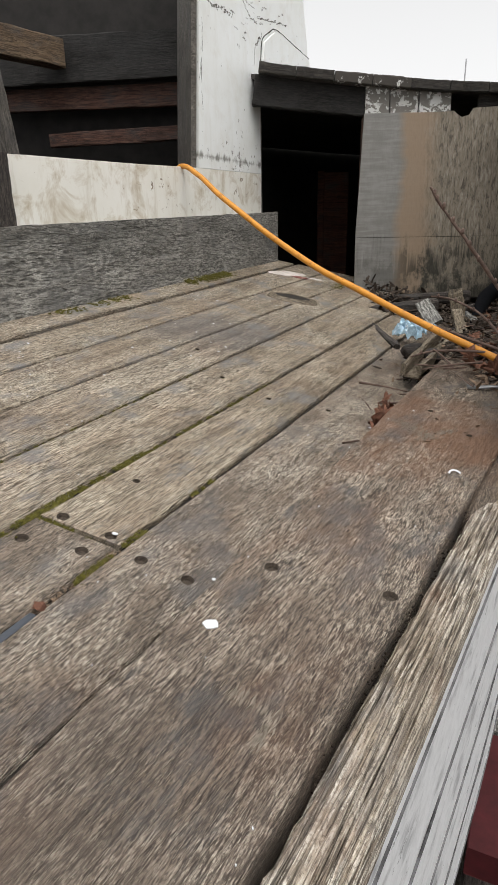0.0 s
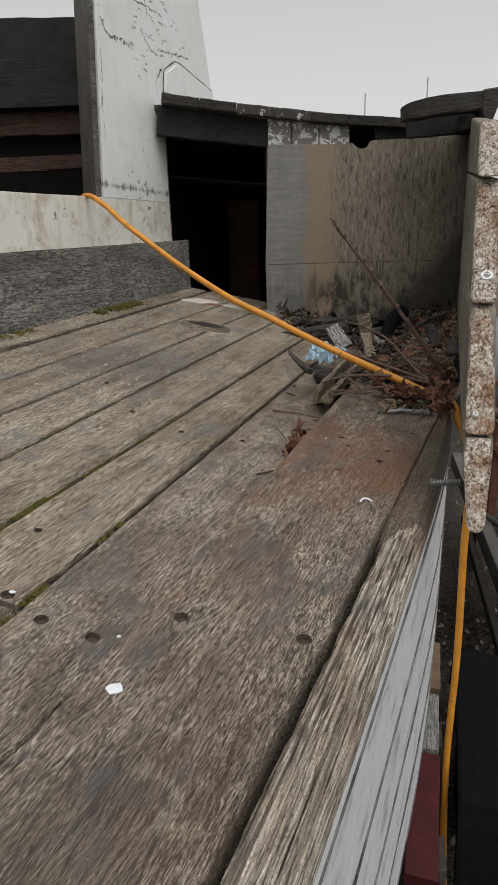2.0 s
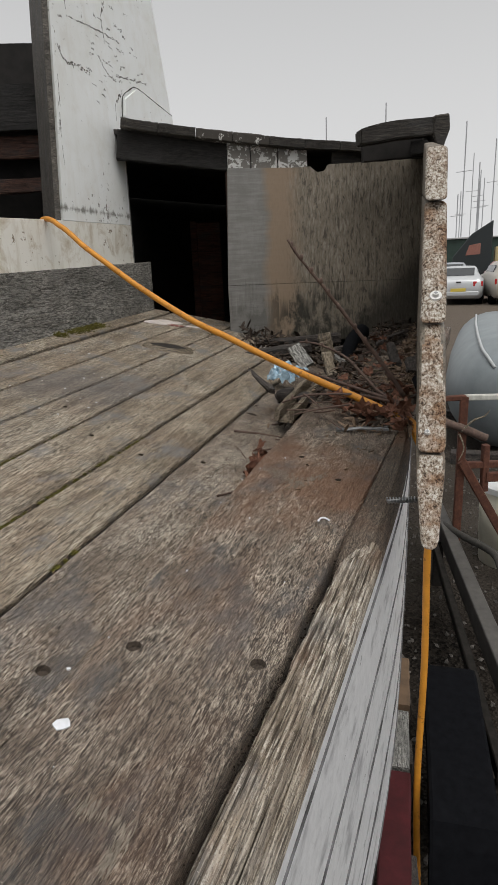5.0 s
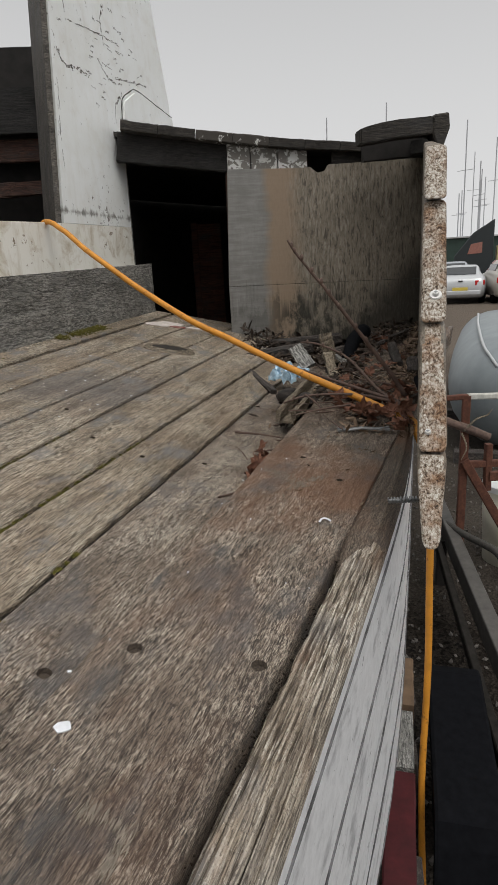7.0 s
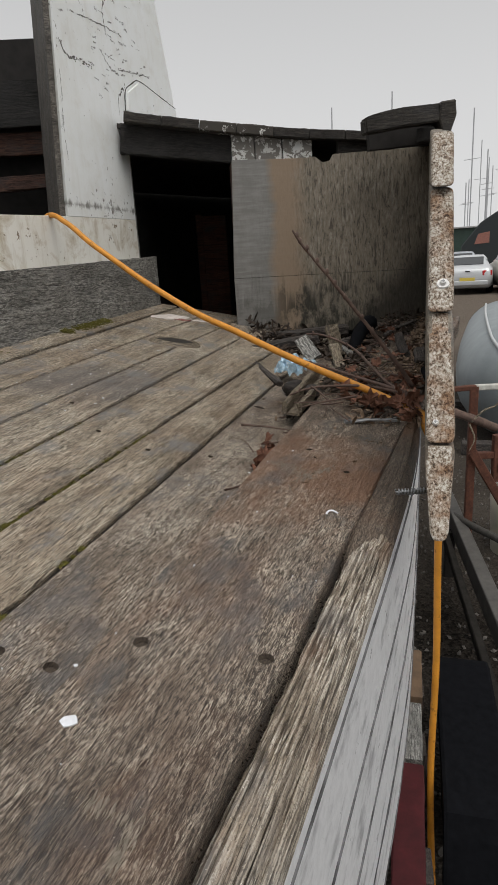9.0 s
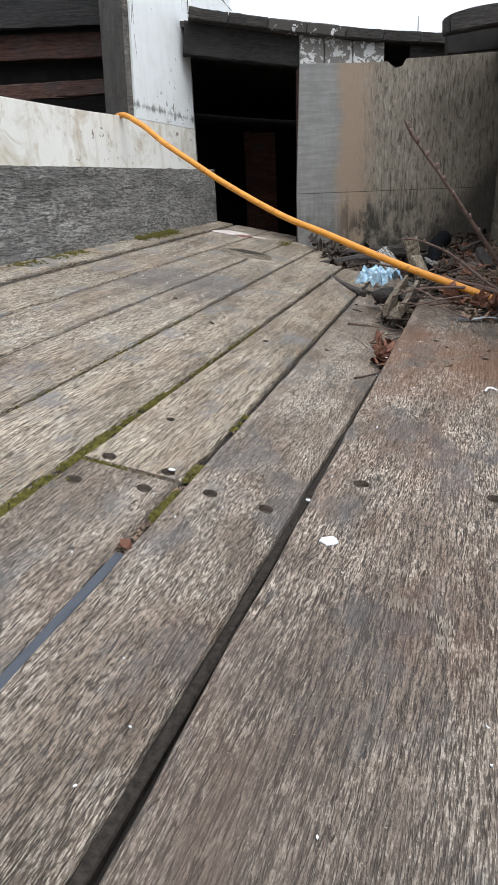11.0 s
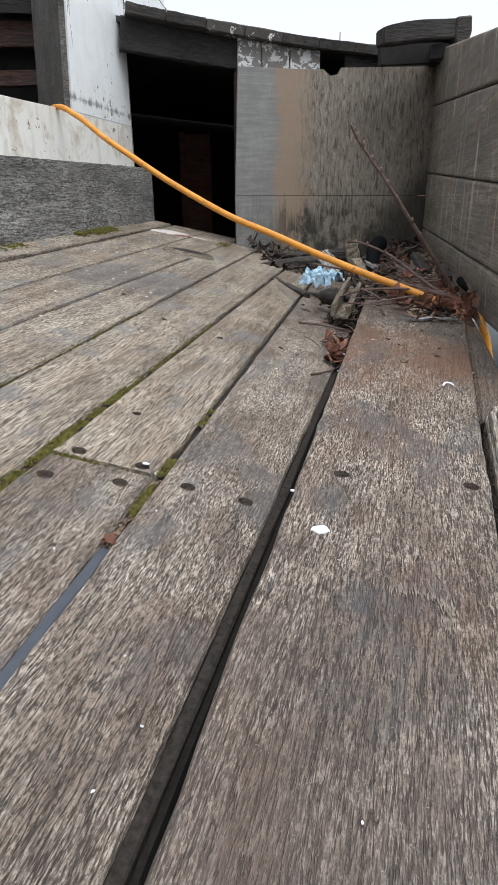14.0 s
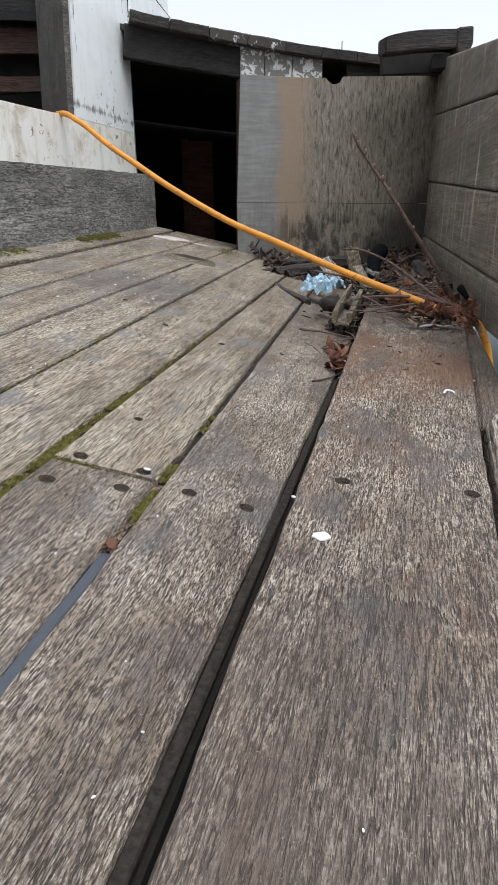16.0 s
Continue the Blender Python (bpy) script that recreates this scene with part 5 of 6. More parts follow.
scrap_wood((0.315, 1.66, 0.028), (0.47, 1.98, 0.055), 0.012, 0.03, stick_wood, "split pale wood strip on edge in the litter")
scrap_wood((0.352, 1.655, 0.025), (0.50, 1.96, 0.045), 0.012, 0.026, stick_wood, "split pale wood strip on edge in the litter")
scrap_wood((0.335, 1.66, 0.010), (0.48, 1.97, 0.030), 0.035, 0.008, stick_wood, "hollowed rotten wood piece in the litter")
scrap_wood((0.605, 2.28, 0.05), (0.585, 2.31, 0.155), 0.045, 0.018, stick_wood, "broken board stub standing in the litter", (0, 1, 0))
scrap_wood((0.50, 2.18, 0.06), (0.47, 2.26, 0.12), 0.05, 0.014, board_wood, "broken grey board stub in the litter", (0, 1, 0))
scrap_wood((0.55, 2.02, 0.05), (0.57, 2.2, 0.10), 0.03, 0.012, stick_wood, "pale split stick in the litter")
scrap_wood((0.33, 2.62, 0.035), (0.62, 2.75, 0.05), 0.05, 0.05, dark_wood, "rotten dark timber lying below the plywood")
scrap_wood((0.42, 2.88, 0.05), (0.80, 2.93, 0.06), 0.06, 0.05, dark_wood, "rotten dark timber lying below the plywood")
scrap_wood((0.66, 2.5, 0.06), (0.95, 2.7, 0.075), 0.04, 0.03, dark_wood, "rotten dark timber in the litter")
scrap_wood((0.655, 2.03, 0.055), (0.735, 2.06, 0.06), 0.014, 0.008, stick_wood, "pale split stick on the litter")
scrap_wood((0.79, 2.12, 0.06), (0.83, 2.3, 0.10), 0.03, 0.02, dark_wood, "dark wood chunk in the litter")
scrap_wood((0.80, 2.0, 0.05), (0.83, 2.10, 0.075), 0.035, 0.025, dark_wood, "dark wood chunk in the litter")
scrap_wood((0.36, 2.05, 0.01), (0.30, 2.45, 0.035), 0.022, 0.018, dark_wood, "dark wet stick lying across the seam")

for _ in range(26):
    y = rng.uniform(1.75, 2.75)
    x = C0(y) + rng.gauss(-0.02, 0.06)
    a, ln = rng.gauss(1.1, 0.7), rng.uniform(0.03, 0.09)
    z = deck_z(x, y) + rng.uniform(0.012, 0.04)
    d = Vector((math.cos(a), math.sin(a), rng.uniform(-0.3, 0.5))) * ln
    scrap_wood((x, y, z), Vector((x, y, z)) + d, rng.uniform(0.008, 0.028), rng.uniform(0.004, 0.012), rng.choice([stick_wood, dark_wood, dark_wood, board_wood]), "splintered wood piece in the litter")["group"] = "splintered wood in the litter"

# crumpled film wrapper
bm = bmesh.new()
bmesh.ops.create_grid(bm, x_segments=26, y_segments=18, size=0.5)
for v in bm.verts:
    p = v.co.copy()
    v.co = Vector((p.x * 0.125 + 0.012 * noise.noise(Vector((p.x * 6, p.y * 6, 8.0))), p.y * 0.080 + 0.012 * noise.noise(Vector((p.x * 6, p.y * 6, 5.0))), 0.034 * abs(noise.noise(Vector((p.x * 4, p.y * 4, 3.1)))) + 0.016 * noise.noise(Vector((p.x * 11, p.y * 11, 1.3))) + 0.030 * (1 - 3.6 * p.y * p.y)))
bmesh.ops.solidify(bm, geom=bm.faces[:], thickness=0.0012)
tagged(part("wrapper", bm, plastic_blue, None, "", axes((0.425, 2.11, 0.038), (0.62, -0.78, 0.0), (0.1, -0.4, 1))), "crumpled pale blue plastic wrapper in the litter", "wrapper")
# bent black plastic pipe
tagged(part("pipe", sweep_bm(smooth_line([(0.64, 2.22, 0.05), (0.68, 2.32, 0.085), (0.73, 2.44, 0.11), (0.80, 2.56, 0.125)], 6), circle(0.024, 12), grow=lambda t: 0.8 + 0.5 * t), plastic_black, smooth=True), "bent black plastic pipe half buried in litter", "pipe")
tagged(part("tube", sweep_bm([(0.70, 1.66, 0.055), (0.735, 1.80, 0.07)], circle(0.012, 12)), plastic_black, smooth=True), "short black plastic tube in the litter", "tube")
for p, s in (((0.38, 1.88, 0.03), 0.035), ((0.42, 1.82, 0.03), 0.03)):
    bm = bmesh.new()
    bmesh.ops.create_icosphere(bm, subdivisions=2, radius=s)
    for v in bm.verts:
        v.co *= 1 + 0.35 * noise.noise(v.co * 40)
        v.co.z *= 0.7
    tagged(part("bark_lump", bm, dark_wood, None, "", Matrix.Translation(p), True), "dark lump of bark in the litter", "bark")
# spanner
spanner = thing("spanner", "dull steel spanner lying on the covering board", "spanner", m=axes((0.432, 1.460, 0.030), (0.106, -0.020, 0.0), (0, 0, 1)) @ Matrix.Scale(0.84, 4))
part("shaft", sweep_bm([(0.008, 0, 0.003), (0.05, 0, 0.008), (0.10, 0, 0.004)], rect(0.015, 0.006, 0.0015)), steel_mat, spanner)
for x, flip in ((0.0, 1), (0.108, -1)):
    bm = bmesh.new()
    for sgn in (-1, 1):
        bmesh.ops.create_cube(bm, size=1, matrix=Matrix.Translation((x - flip * 0.006, sgn * 0.008, 0.005)) @ pose(0, 0, 0, 0, 0, -flip * sgn * 20) @ Matrix.Diagonal((0.018, 0.006, 0.006, 1)))
    bmesh.ops.create_cube(bm, size=1, matrix=Matrix.Translation((x + flip * 0.006, 0, 0.005)) @ Matrix.Diagonal((0.012, 0.020, 0.006, 1)))
    part("jaw", bm, steel_mat, spanner)

# bark chips: one loose heap
bm = bmesh.new()
def chip(x, y, z, s):
    m = Matrix.Translation((x, y, z)) @ Euler((rng.gauss(0, 0.5), rng.gauss(0, 0.5), rng.random() * 6.28)).to_matrix().to_4x4() @ Matrix.Diagonal((s * rng.uniform(1.0, 2.4), s * rng.uniform(0.4, 0.8), s * 0.35, 1))
    vs = [bm.verts.new(m @ Vector(c)) for c in ((-1, 0, 0), (-0.4, -1, 0.2), (0.6, -0.8, 0), (1, 0, 0.2), (0.4, 1, 0), (-0.6, 0.8, 0.1), (0, 0, 1.0))]
    for i in range(6):
        bm.faces.new((vs[6], vs[i], vs[(i + 1) % 6]))
for _ in range(900):
    y = 1.9 + 1.1 * rng.random()
    t = rng.random() ** 0.7
    x = C0(y) + 0.16 + (bul_x(y) - 0.012 - C0(y) - 0.16) * t
    chip(x, y, deck_z(x, y) + 0.005 + 0.03 * t * rng.random() * min(1, (y - 1.9) * 2), rng.uniform(0.004, 0.010))
for _ in range(320):
    y = rng.uniform(1.40, 2.0)
    x = rng.uniform(0.40 + 0.4 * (y - 1.40), bul_x(y) - 0.01)
    chip(x, y, deck_z(x, y) + rng.uniform(0.002, 0.018), rng.uniform(0.003, 0.008))
for _ in range(420):
    y = rng.uniform(1.7, 2.95)
    x = C0(y) + rng.gauss(-0.04, 0.05)
    chip(x, y, deck_z(x, y) + rng.uniform(0.003, 0.035), rng.uniform(0.003, 0.009))
for _ in range(60):
    y = rng.uniform(1.0, 1.45)
    x = rng.uniform(C0(y) + 0.1, edge_x(y) - 0.01)
    chip(x, y, deck_z(x, y) + 0.001, rng.uniform(0.0015, 0.004))
bmesh.ops.recalc_face_normals(bm, faces=bm.faces)
heap = bm
bm = bmesh.new()
for _ in range(900):
    y = rng.uniform(2.55, 3.03)
    x = rng.uniform(0.36, bul_x(y) - 0.02)
    t = (y - 2.55) / 0.48
    chip(x, y, deck_z(x, y) + 0.004 + 0.05 * t * rng.random(), rng.uniform(0.006, 0.016))
for _ in range(700):
    y = rng.uniform(1.70, 2.75)
    x = C0(y) + rng.gauss(-0.05, 0.05) + 0.03
    chip(x, y, deck_z(x, y) + rng.uniform(0.002, 0.030), rng.uniform(0.005, 0.013))
for _ in range(260):
    y = rng.uniform(1.46, 1.9)
    x = rng.uniform(0.44 + 0.3 * (y - 1.46), bul_x(y) - 0.01)
    chip(x, y, deck_z(x, y) + rng.uniform(0.001, 0.014), rng.uniform(0.004, 0.010))
bmesh.ops.recalc_face_normals(bm, faces=bm.faces)
tagged(part("leaf_mould", bm, duff_mat), "black wet leaf mould heaped below the plywood", "litter", kind="stuff")
bm = heap
tagged(part("bark_litter", bm, chip_mat), "heap of brown bark chips and seed husks on deck", "litter", kind="stuff")

# ---- yard beside the boat ----
GZ = -1.30
bm = bmesh.new()
bmesh.ops.create_grid(bm, x_segments=8, y_segments=8, size=500)
ground = tagged(part("ground", bm, ground_mat, None, "", Matrix.Translation((0, 60, GZ))), "gravel yard with leaf litter, darkened for blocked sky", "ground", kind="structure")
bm = bmesh.new()
for _ in range(1500):
    x, y = rng.uniform(0.55, 2.6), rng.uniform(1.0, 5.5)
    s = rng.uniform(0.006, 0.018)
    m = Matrix.Translation((x, y, GZ + s * 0.3)) @ Euler((rng.random() * 3, rng.random() * 3, rng.random() * 3)).to_matrix().to_4x4() @ Matrix.Diagonal((s, s * 0.8, s * 0.6, 1))
    vs = [bm.verts.new(m @ Vector(c)) for c in ((1, 0, 0), (-1, 0, 0), (0, 1, 0), (0, -1, 0), (0, 0, 1), (0, 0, -1))]
    for a, b, c in ((0, 2, 4), (2, 1, 4), (1, 3, 4), (3, 0, 4), (2, 0, 5), (1, 2, 5), (3, 1, 5), (0, 3, 5)):
        bm.faces.new((vs[a], vs[b], vs[c]))
tagged(part("gravel", bm, simple("gravel stones", (0.11, 0.10, 0.09), 0.8, 0, 0.6, 8)), "loose stones and litter on the yard", "gravel", kind="stuff")

# timbers leaning under the hull
def loose_timber(p, q, w, h, mat, label):
    return tagged(timber("timber", p, q, w, h, mat, None, "", 0.001, 8), label, "timber", "timbers beside the hull")


loose_timber((0.455, 1.10, -0.95), (0.575, 1.43, -0.95), 0.075, 0.08, shaded_red_mat, "red painted timber with jagged edge, darkened for shade under hull")
loose_timber((0.58, 1.45, -0.95), (0.655, 1.66, -0.95), 0.075, 0.07, board_wood, "grey timber lying under the hull")
loose_timber((0.665, 1.67, -0.95), (0.745, 1.89, -0.95), 0.07, 0.09, block_mat, "raw timber block under the hull")
for x, y in ((0.50, 1.2), (0.62, 1.55), (0.70, 1.78)):
    loose_timber((x, y, GZ), (x, y, -0.96), 0.09, 0.09, dark_wood, "dark upright timber propping up other timbers")

# trailer with rusty frame
trailer = thing("boat_trailer", "rusty steel boat trailer parked beside the boat", "trailer")
def tube(name, pts, r, mat, parent, label="", n=10):
    return part(name, sweep_bm(pts, circle(r, n)), mat, parent, label, smooth=True)
def bar(name, p, q, w, h, mat, parent, label=""):
    return timber(name, p, q, w, h, mat, parent, label, 0.0008, 6, (0, 0, 1), 0.004)
bar("rail", (1.28, 3.0, -0.275), (1.46, 3.0, -0.275), 0.03, 0.025, rust_mat, trailer)
bar("rail", (1.46, 3.0, -0.275), (2.2, 3.0, -0.31), 0.03, 0.028, simple("grey white paint", (0.5, 0.5, 0.46), 0.6), trailer, "pale painted rail")
bar("post", (1.455, 3.0, -0.27), (1.455, 3.0, -1.12), 0.04, 0.04, rust_mat, trailer)
bar("brace", (1.45, 2.98, -0.60), (1.80, 2.92, -1.22), 0.035, 0.045, rust_mat, trailer)
bar("post", (1.585, 3.0, -0.53), (1.59, 3.0, -0.78), 0.035, 0.035, rust_mat, trailer)
bar("rail", (1.46, 3.0, -0.63), (2.2, 3.0, -0.66), 0.03, 0.035, rust_mat, trailer)
bar("rail", (1.59, 2.99, -0.70), (2.2, 2.99, -0.73), 0.03, 0.05, rust_mat, trailer)
bar("frame_beam", (1.62, 3.9, -1.0), (0.96, 1.2, -1.02), 0.06, 0.10, beam_mat, trailer, "dull grey channel beam")
bar("frame_beam", (1.36, 3.1, -1.05), (0.92, 1.5, -1.05), 0.03, 0.05, shaded_galv_mat, trailer)
for x in (1.36, 2.2):
    bar("frame_leg", (x, 3.0, -1.04), (x, 3.0, GZ), 0.05, 0.05, shaded_galv_mat, trailer)
bar("axle", (0.84, 1.55, -1.13), (2.3, 1.1, -1.13), 0.05, 0.05, shaded_galv_mat, trailer)
wheel = part("wheel", bmesh.new(), rubber_mat, trailer, "black trailer wheel")
bm = bmesh.new()
prof = [(0.13, -0.085), (0.20, -0.095), (0.24, -0.085), (0.25, -0.05), (0.25, 0.05), (0.24, 0.085), (0.20, 0.095), (0.13, 0.085)]
rows = [[bm.verts.new((p * math.cos(a), w, p * math.sin(a))) for p, w in prof] for a in [6.2832 * i / 32 for i in range(32)]]
for i in range(32):
    for j in range(len(prof)):
        bm.faces.new((rows[i][j], rows[(i + 1) % 32][j], rows[(i + 1) % 32][(j + 1) % 8], rows[i][(j + 1) % 8]))
WHM = axes((0.80, 1.56, -1.13), (0.343, 0.939, 0), (0, 0, 1)) @ Matrix.Diagonal((0.62, 0.70, 0.62, 1))
part("tyre", bm, rubber_mat, wheel, m=WHM)
bm = bmesh.new()
bmesh.ops.create_cone(bm, cap_ends=True, segments=24, radius1=0.13, radius2=0.13, depth=0.1, matrix=pose(0, 0, 0, 90))
part("rim", bm, shaded_galv_mat, wheel, m=WHM)
# flat-topped mudguard over the wheel
bm = bmesh.new()
rows = []
for x, z in ((-0.42, -0.22), (-0.34, -0.06), (-0.31, -0.015), (-0.26, 0.0), (0.26, 0.0), (0.31, -0.015), (0.34, -0.06), (0.42, -0.22)):
    rows.append([bm.verts.new((x, a, z + b)) for a, b in ((-0.085, -0.03), (-0.083, -0.004), (-0.075, 0.0), (0.075, 0.0), (0.083, -0.004), (0.085, -0.03), (0.07, -0.012), (-0.07, -0.012))])
for r0, r1 in zip(rows, rows[1:]):
    for j in range(8):
        bm.faces.new((r0[j], r0[(j + 1) % 8], r1[(j + 1) % 8], r1[j]))
bmesh.ops.recalc_face_normals(bm, faces=bm.faces)
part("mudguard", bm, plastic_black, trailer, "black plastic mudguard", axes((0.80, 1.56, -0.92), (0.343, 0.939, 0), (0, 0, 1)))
rope = smooth_line([(1.40, 3.1, -0.98), (1.41, 2.85, -0.95), (1.45, 2.6, -0.93), (1.43, 2.45, -0.96), (1.50, 2.3, -0.93), (1.62, 2.1, -0.93)], 6)
tagged(part("rope", sweep_bm(rope, circle(0.018, 8)), rope_mat, smooth=True), "old black rope lying over the trailer frame", "rope")
bm = bmesh.new()
bmesh.ops.create_cone(bm, cap_ends=True, segments=28, radius1=0.15, radius2=0.17, depth=0.45, matrix=Matrix.Translation((0, 0, 0.225)))
bucket = tagged(part("drum", bm, bucket_mat, None, "", Matrix.Translation((1.86, 3.2, GZ)), True), "cream plastic drum standing by the trailer", "drum")
bm = bmesh.new()
bmesh.ops.create_cone(bm, cap_ends=True, segments=28, radius1=0.178, radius2=0.172, depth=0.03, matrix=Matrix.Translation((0, 0, 0.455)))
part("lid", bm, simple("white lid", (0.7, 0.72, 0.72), 0.4, 0, 0.05), bucket)
# dry branch beyond the bulwark
tagged(part("branch", sweep_bm(smooth_line([(1.32, 3.0, -0.38), (1.45, 2.97, -0.43), (1.56, 2.95, -0.48)], 6), circle(0.022, 8), wob=0.002), twig_mat, smooth=True), "broken dry branch caught on the trailer rail", "branch")
stick("twig", [(1.43, 2.96, -0.44), (1.48, 2.94, -0.38), (1.53, 2.93, -0.36), (1.55, 2.92, -0.33)], 0.006, stick_wood, "thin pale twig caught on the trailer rail")
stick("twig", [(1.42, 2.96, -0.45), (1.44, 2.94, -0.52), (1.41, 2.93, -0.58)], 0.005, stick_wood, "thin pale twig caught on the trailer rail")

# grey inflatable boat on the trailer, seen end on
inflatable = thing("inflatable_boat", "grey inflatable boat with pale rubbing strips on trailer", "boat", m=axes((2.95, 5.3, -0.80), (0.42, 0.91, 0), (0, 0, 1)))
bm = bmesh.new()
sect = [(0.52 * math.cos(a), 0.50 * math.sin(a)) for a in [6.2832 * i / 28 for i in range(28)]]
stations = [(-0.55, 0.25, 0.10), (-0.50, 0.55, 0.06), (-0.38, 0.78, 0.03), (-0.2, 0.92, 0.0), (0.1, 1.0, 0.0), (0.8, 1.03, 0), (1.8, 1.0, 0), (2.8, 0.9, 0.05)]
rows = [[bm.verts.new((x, a * k, b * k + dz)) for a, b in sect] for x, k, dz in stations]
for r0, r1 in zip(rows, rows[1:]):
    for j in range(28):
        bm.faces.new((r0[j], r0[(j + 1) % 28], r1[(j + 1) % 28], r1[j]))
bm.faces.new(rows[0][::-1])
bm.faces.new(rows[-1])
bmesh.ops.recalc_face_normals(bm, faces=bm.faces)
part("hull", bm, dinghy_mat, inflatable, smooth=True)
for ang in (118, 150, 62):
    a = radians(ang)
    pts = [(x, 0.53 * k * math.cos(a), 0.51 * k * math.sin(a) + dz) for x, k, dz in stations[1:]]
    part("rubbing_strip", sweep_bm(smooth_line(pts, 3), circle(0.014, 6)), stripe_mat, inflatable, smooth=True)
for y in (4.95, 6.6):
    tagged(timber("chock", (2.3, y, GZ + 0.05), (3.8, y - 0.6, GZ + 0.05), 0.12, 0.10, dark_wood, None), "dark timber chock under the inflatable boat", "chock", "chocks")


# ---- parked vehicles ----
glass_dark = simple("dark car glass", (0.03, 0.035, 0.04), 0.08, 0, 0.1)
lamp_red = simple("red lamp lens", (0.5, 0.02, 0.02), 0.2, 0, 0.1)
plate_mat = simple("yellow plate", (0.65, 0.50, 0.08), 0.5, 0, 0.05)
trim_black = simple("black trim", (0.02, 0.02, 0.02), 0.6)


def car(at, heading, paint, h, wd, ln, label):
    """A saloon or coupe; its rear faces -x of its own axes."""
    c = thing("car", label, "car", "parked cars", m=axes((at[0], at[1], GZ), heading, (0, 0, 1)))
    bm = bmesh.new()
    #           along   half width  sill   belt  roof half  roof
    stations = [(-0.50, 0.40, 0.30, 0.52, 0.34, 0.54), (-0.49, 0.44, 0.22, 0.60, 0.38, 0.64), (-0.46, 0.475, 0.17, 0.65, 0.40, 0.70), (-0.40, 0.49, 0.15, 0.67, 0.40, 0.73), (-0.33, 0.50, 0.14, 0.67, 0.36, 0.84),
                (-0.24, 0.50, 0.14, 0.67, 0.335, 0.95), (-0.12, 0.50, 0.14, 0.67, 0.33, 1.0), (0.02, 0.50, 0.14, 0.67, 0.33, 0.985), (0.12, 0.50, 0.14, 0.67, 0.35, 0.86), (0.22, 0.50, 0.14, 0.66, 0.40, 0.70), (0.36, 0.49, 0.16, 0.60, 0.38, 0.64), (0.47, 0.45, 0.2, 0.5, 0.34, 0.55), (0.50, 0.38, 0.28, 0.42, 0.3, 0.46)]
    rows = []
    for x, hw, zs, zb, rw, zr in stations:
        half = [(hw * 0.86, zs), (hw * 0.98, zs + 0.06), (hw, (zs + zb) / 2), (hw * 0.97, zb), (rw * 0.35 + hw * 0.62, zb + (zr - zb) * 0.25), (rw * 1.04, zb + (zr - zb) * 0.82), (rw * 0.9, zb + (zr - zb) * 0.97), (rw * 0.45, zr)]
        ring = [(y, z) for y, z in half] + [(-y, z) for y, z in reversed(half)]
        rows.append([bm.verts.new((x * ln, y * wd, z * h)) for y, z in ring])
    k = len(rows[0])
    for r0, r1 in zip(rows, rows[1:]):
        for q in range(k):
            bm.faces.new((r0[q], r0[(q + 1) % k], r1[(q + 1) % k], r1[q]))
    bm.faces.new(rows[0][::-1])
    bm.faces.new(rows[-1])
    bmesh.ops.recalc_face_normals(bm, faces=bm.faces)
    part("body", bm, paint, c, smooth=True)
    # rear window lies on the slope of the roof
    a, b = Vector((-0.392 * ln, 0, 0.735 * h)), Vector((-0.245 * ln, 0, 0.948 * h))
    mm = axes((a + b) / 2, (0, 1, 0), Vector((-(b - a).z, 0, (b - a).x)))
    part("rear_window", box_bm(wd * 0.60, (b - a).length * 0.86, 0.03, 0.014, 2), glass_dark, c, m=mm @ Matrix.Translation((0, 0, 0.015)))
    for side in (-1, 1):
        part("tail_light", box_bm(0.10, wd * 0.20, h * 0.13, 0.03, 2), lamp_red, c, m=Matrix.Translation((-0.480 * ln, side * wd * 0.375, h * 0.545)) @ pose(0, 0, 0, 0, 0, -side * 18))
        part("side_window", box_bm(ln * 0.34, 0.03, h * 0.17, 0.02), glass_dark, c, m=Matrix.Translation((-0.1 * ln, side * wd * 0.40, h * 0.82)) @ pose(0, 0, 0, side * 22))
        for x in (-0.31, 0.31):
            bm = bmesh.new()
            bmesh.ops.create_cone(bm, cap_ends=True, segments=24, radius1=0.31, radius2=0.31, depth=0.2, matrix=pose(0, 0, 0, 90))
            part("wheel", bm, rubber_mat, c, m=Matrix.Translation((x * ln, side * wd * 0.43, 0.31)))
    part("number_plate", box_bm(0.02, 0.52, 0.11), plate_mat, c, "plain yellow plate", Matrix.Translation((-0.505 * ln, 0, h * 0.40)))
    part("bumper", box_bm(0.10, wd * 0.80, h * 0.12, 0.04, 3), paint, c, m=Matrix.Translation((-0.497 * ln, 0, h * 0.30)))
    part("badge", box_bm(0.02, 0.16, 0.05, 0.01), trim_black, c, m=Matrix.Translation((-0.505 * ln, 0, h * 0.60)))
    return c


silver = simple("silver car paint", (0.55, 0.57, 0.59), 0.25, 0.3, 0.04)
pewter = simple("grey car paint", (0.33, 0.36, 0.40), 0.25, 0.3, 0.04)
champagne = simple("pale gold car paint", (0.48, 0.45, 0.40), 0.28, 0.3, 0.04)
maroon = simple("dark red car paint", (0.22, 0.05, 0.05), 0.3, 0, 0.04)
view = Vector((0.43, 0.90, 0))
car((10.9, 23.7, 0), view, silver, 1.36, 1.75, 4.1, "silver coupe with red tail lights parked in yard")
car((13.1, 29.4, 0), view, pewter, 1.45, 1.75, 4.2, "grey car parked behind the silver coupe")
car((12.35, 22.7, 0), Vector((0.30, 0.95, 0)), champagne, 1.5, 1.75, 4.3, "pale gold saloon with red tail lights")
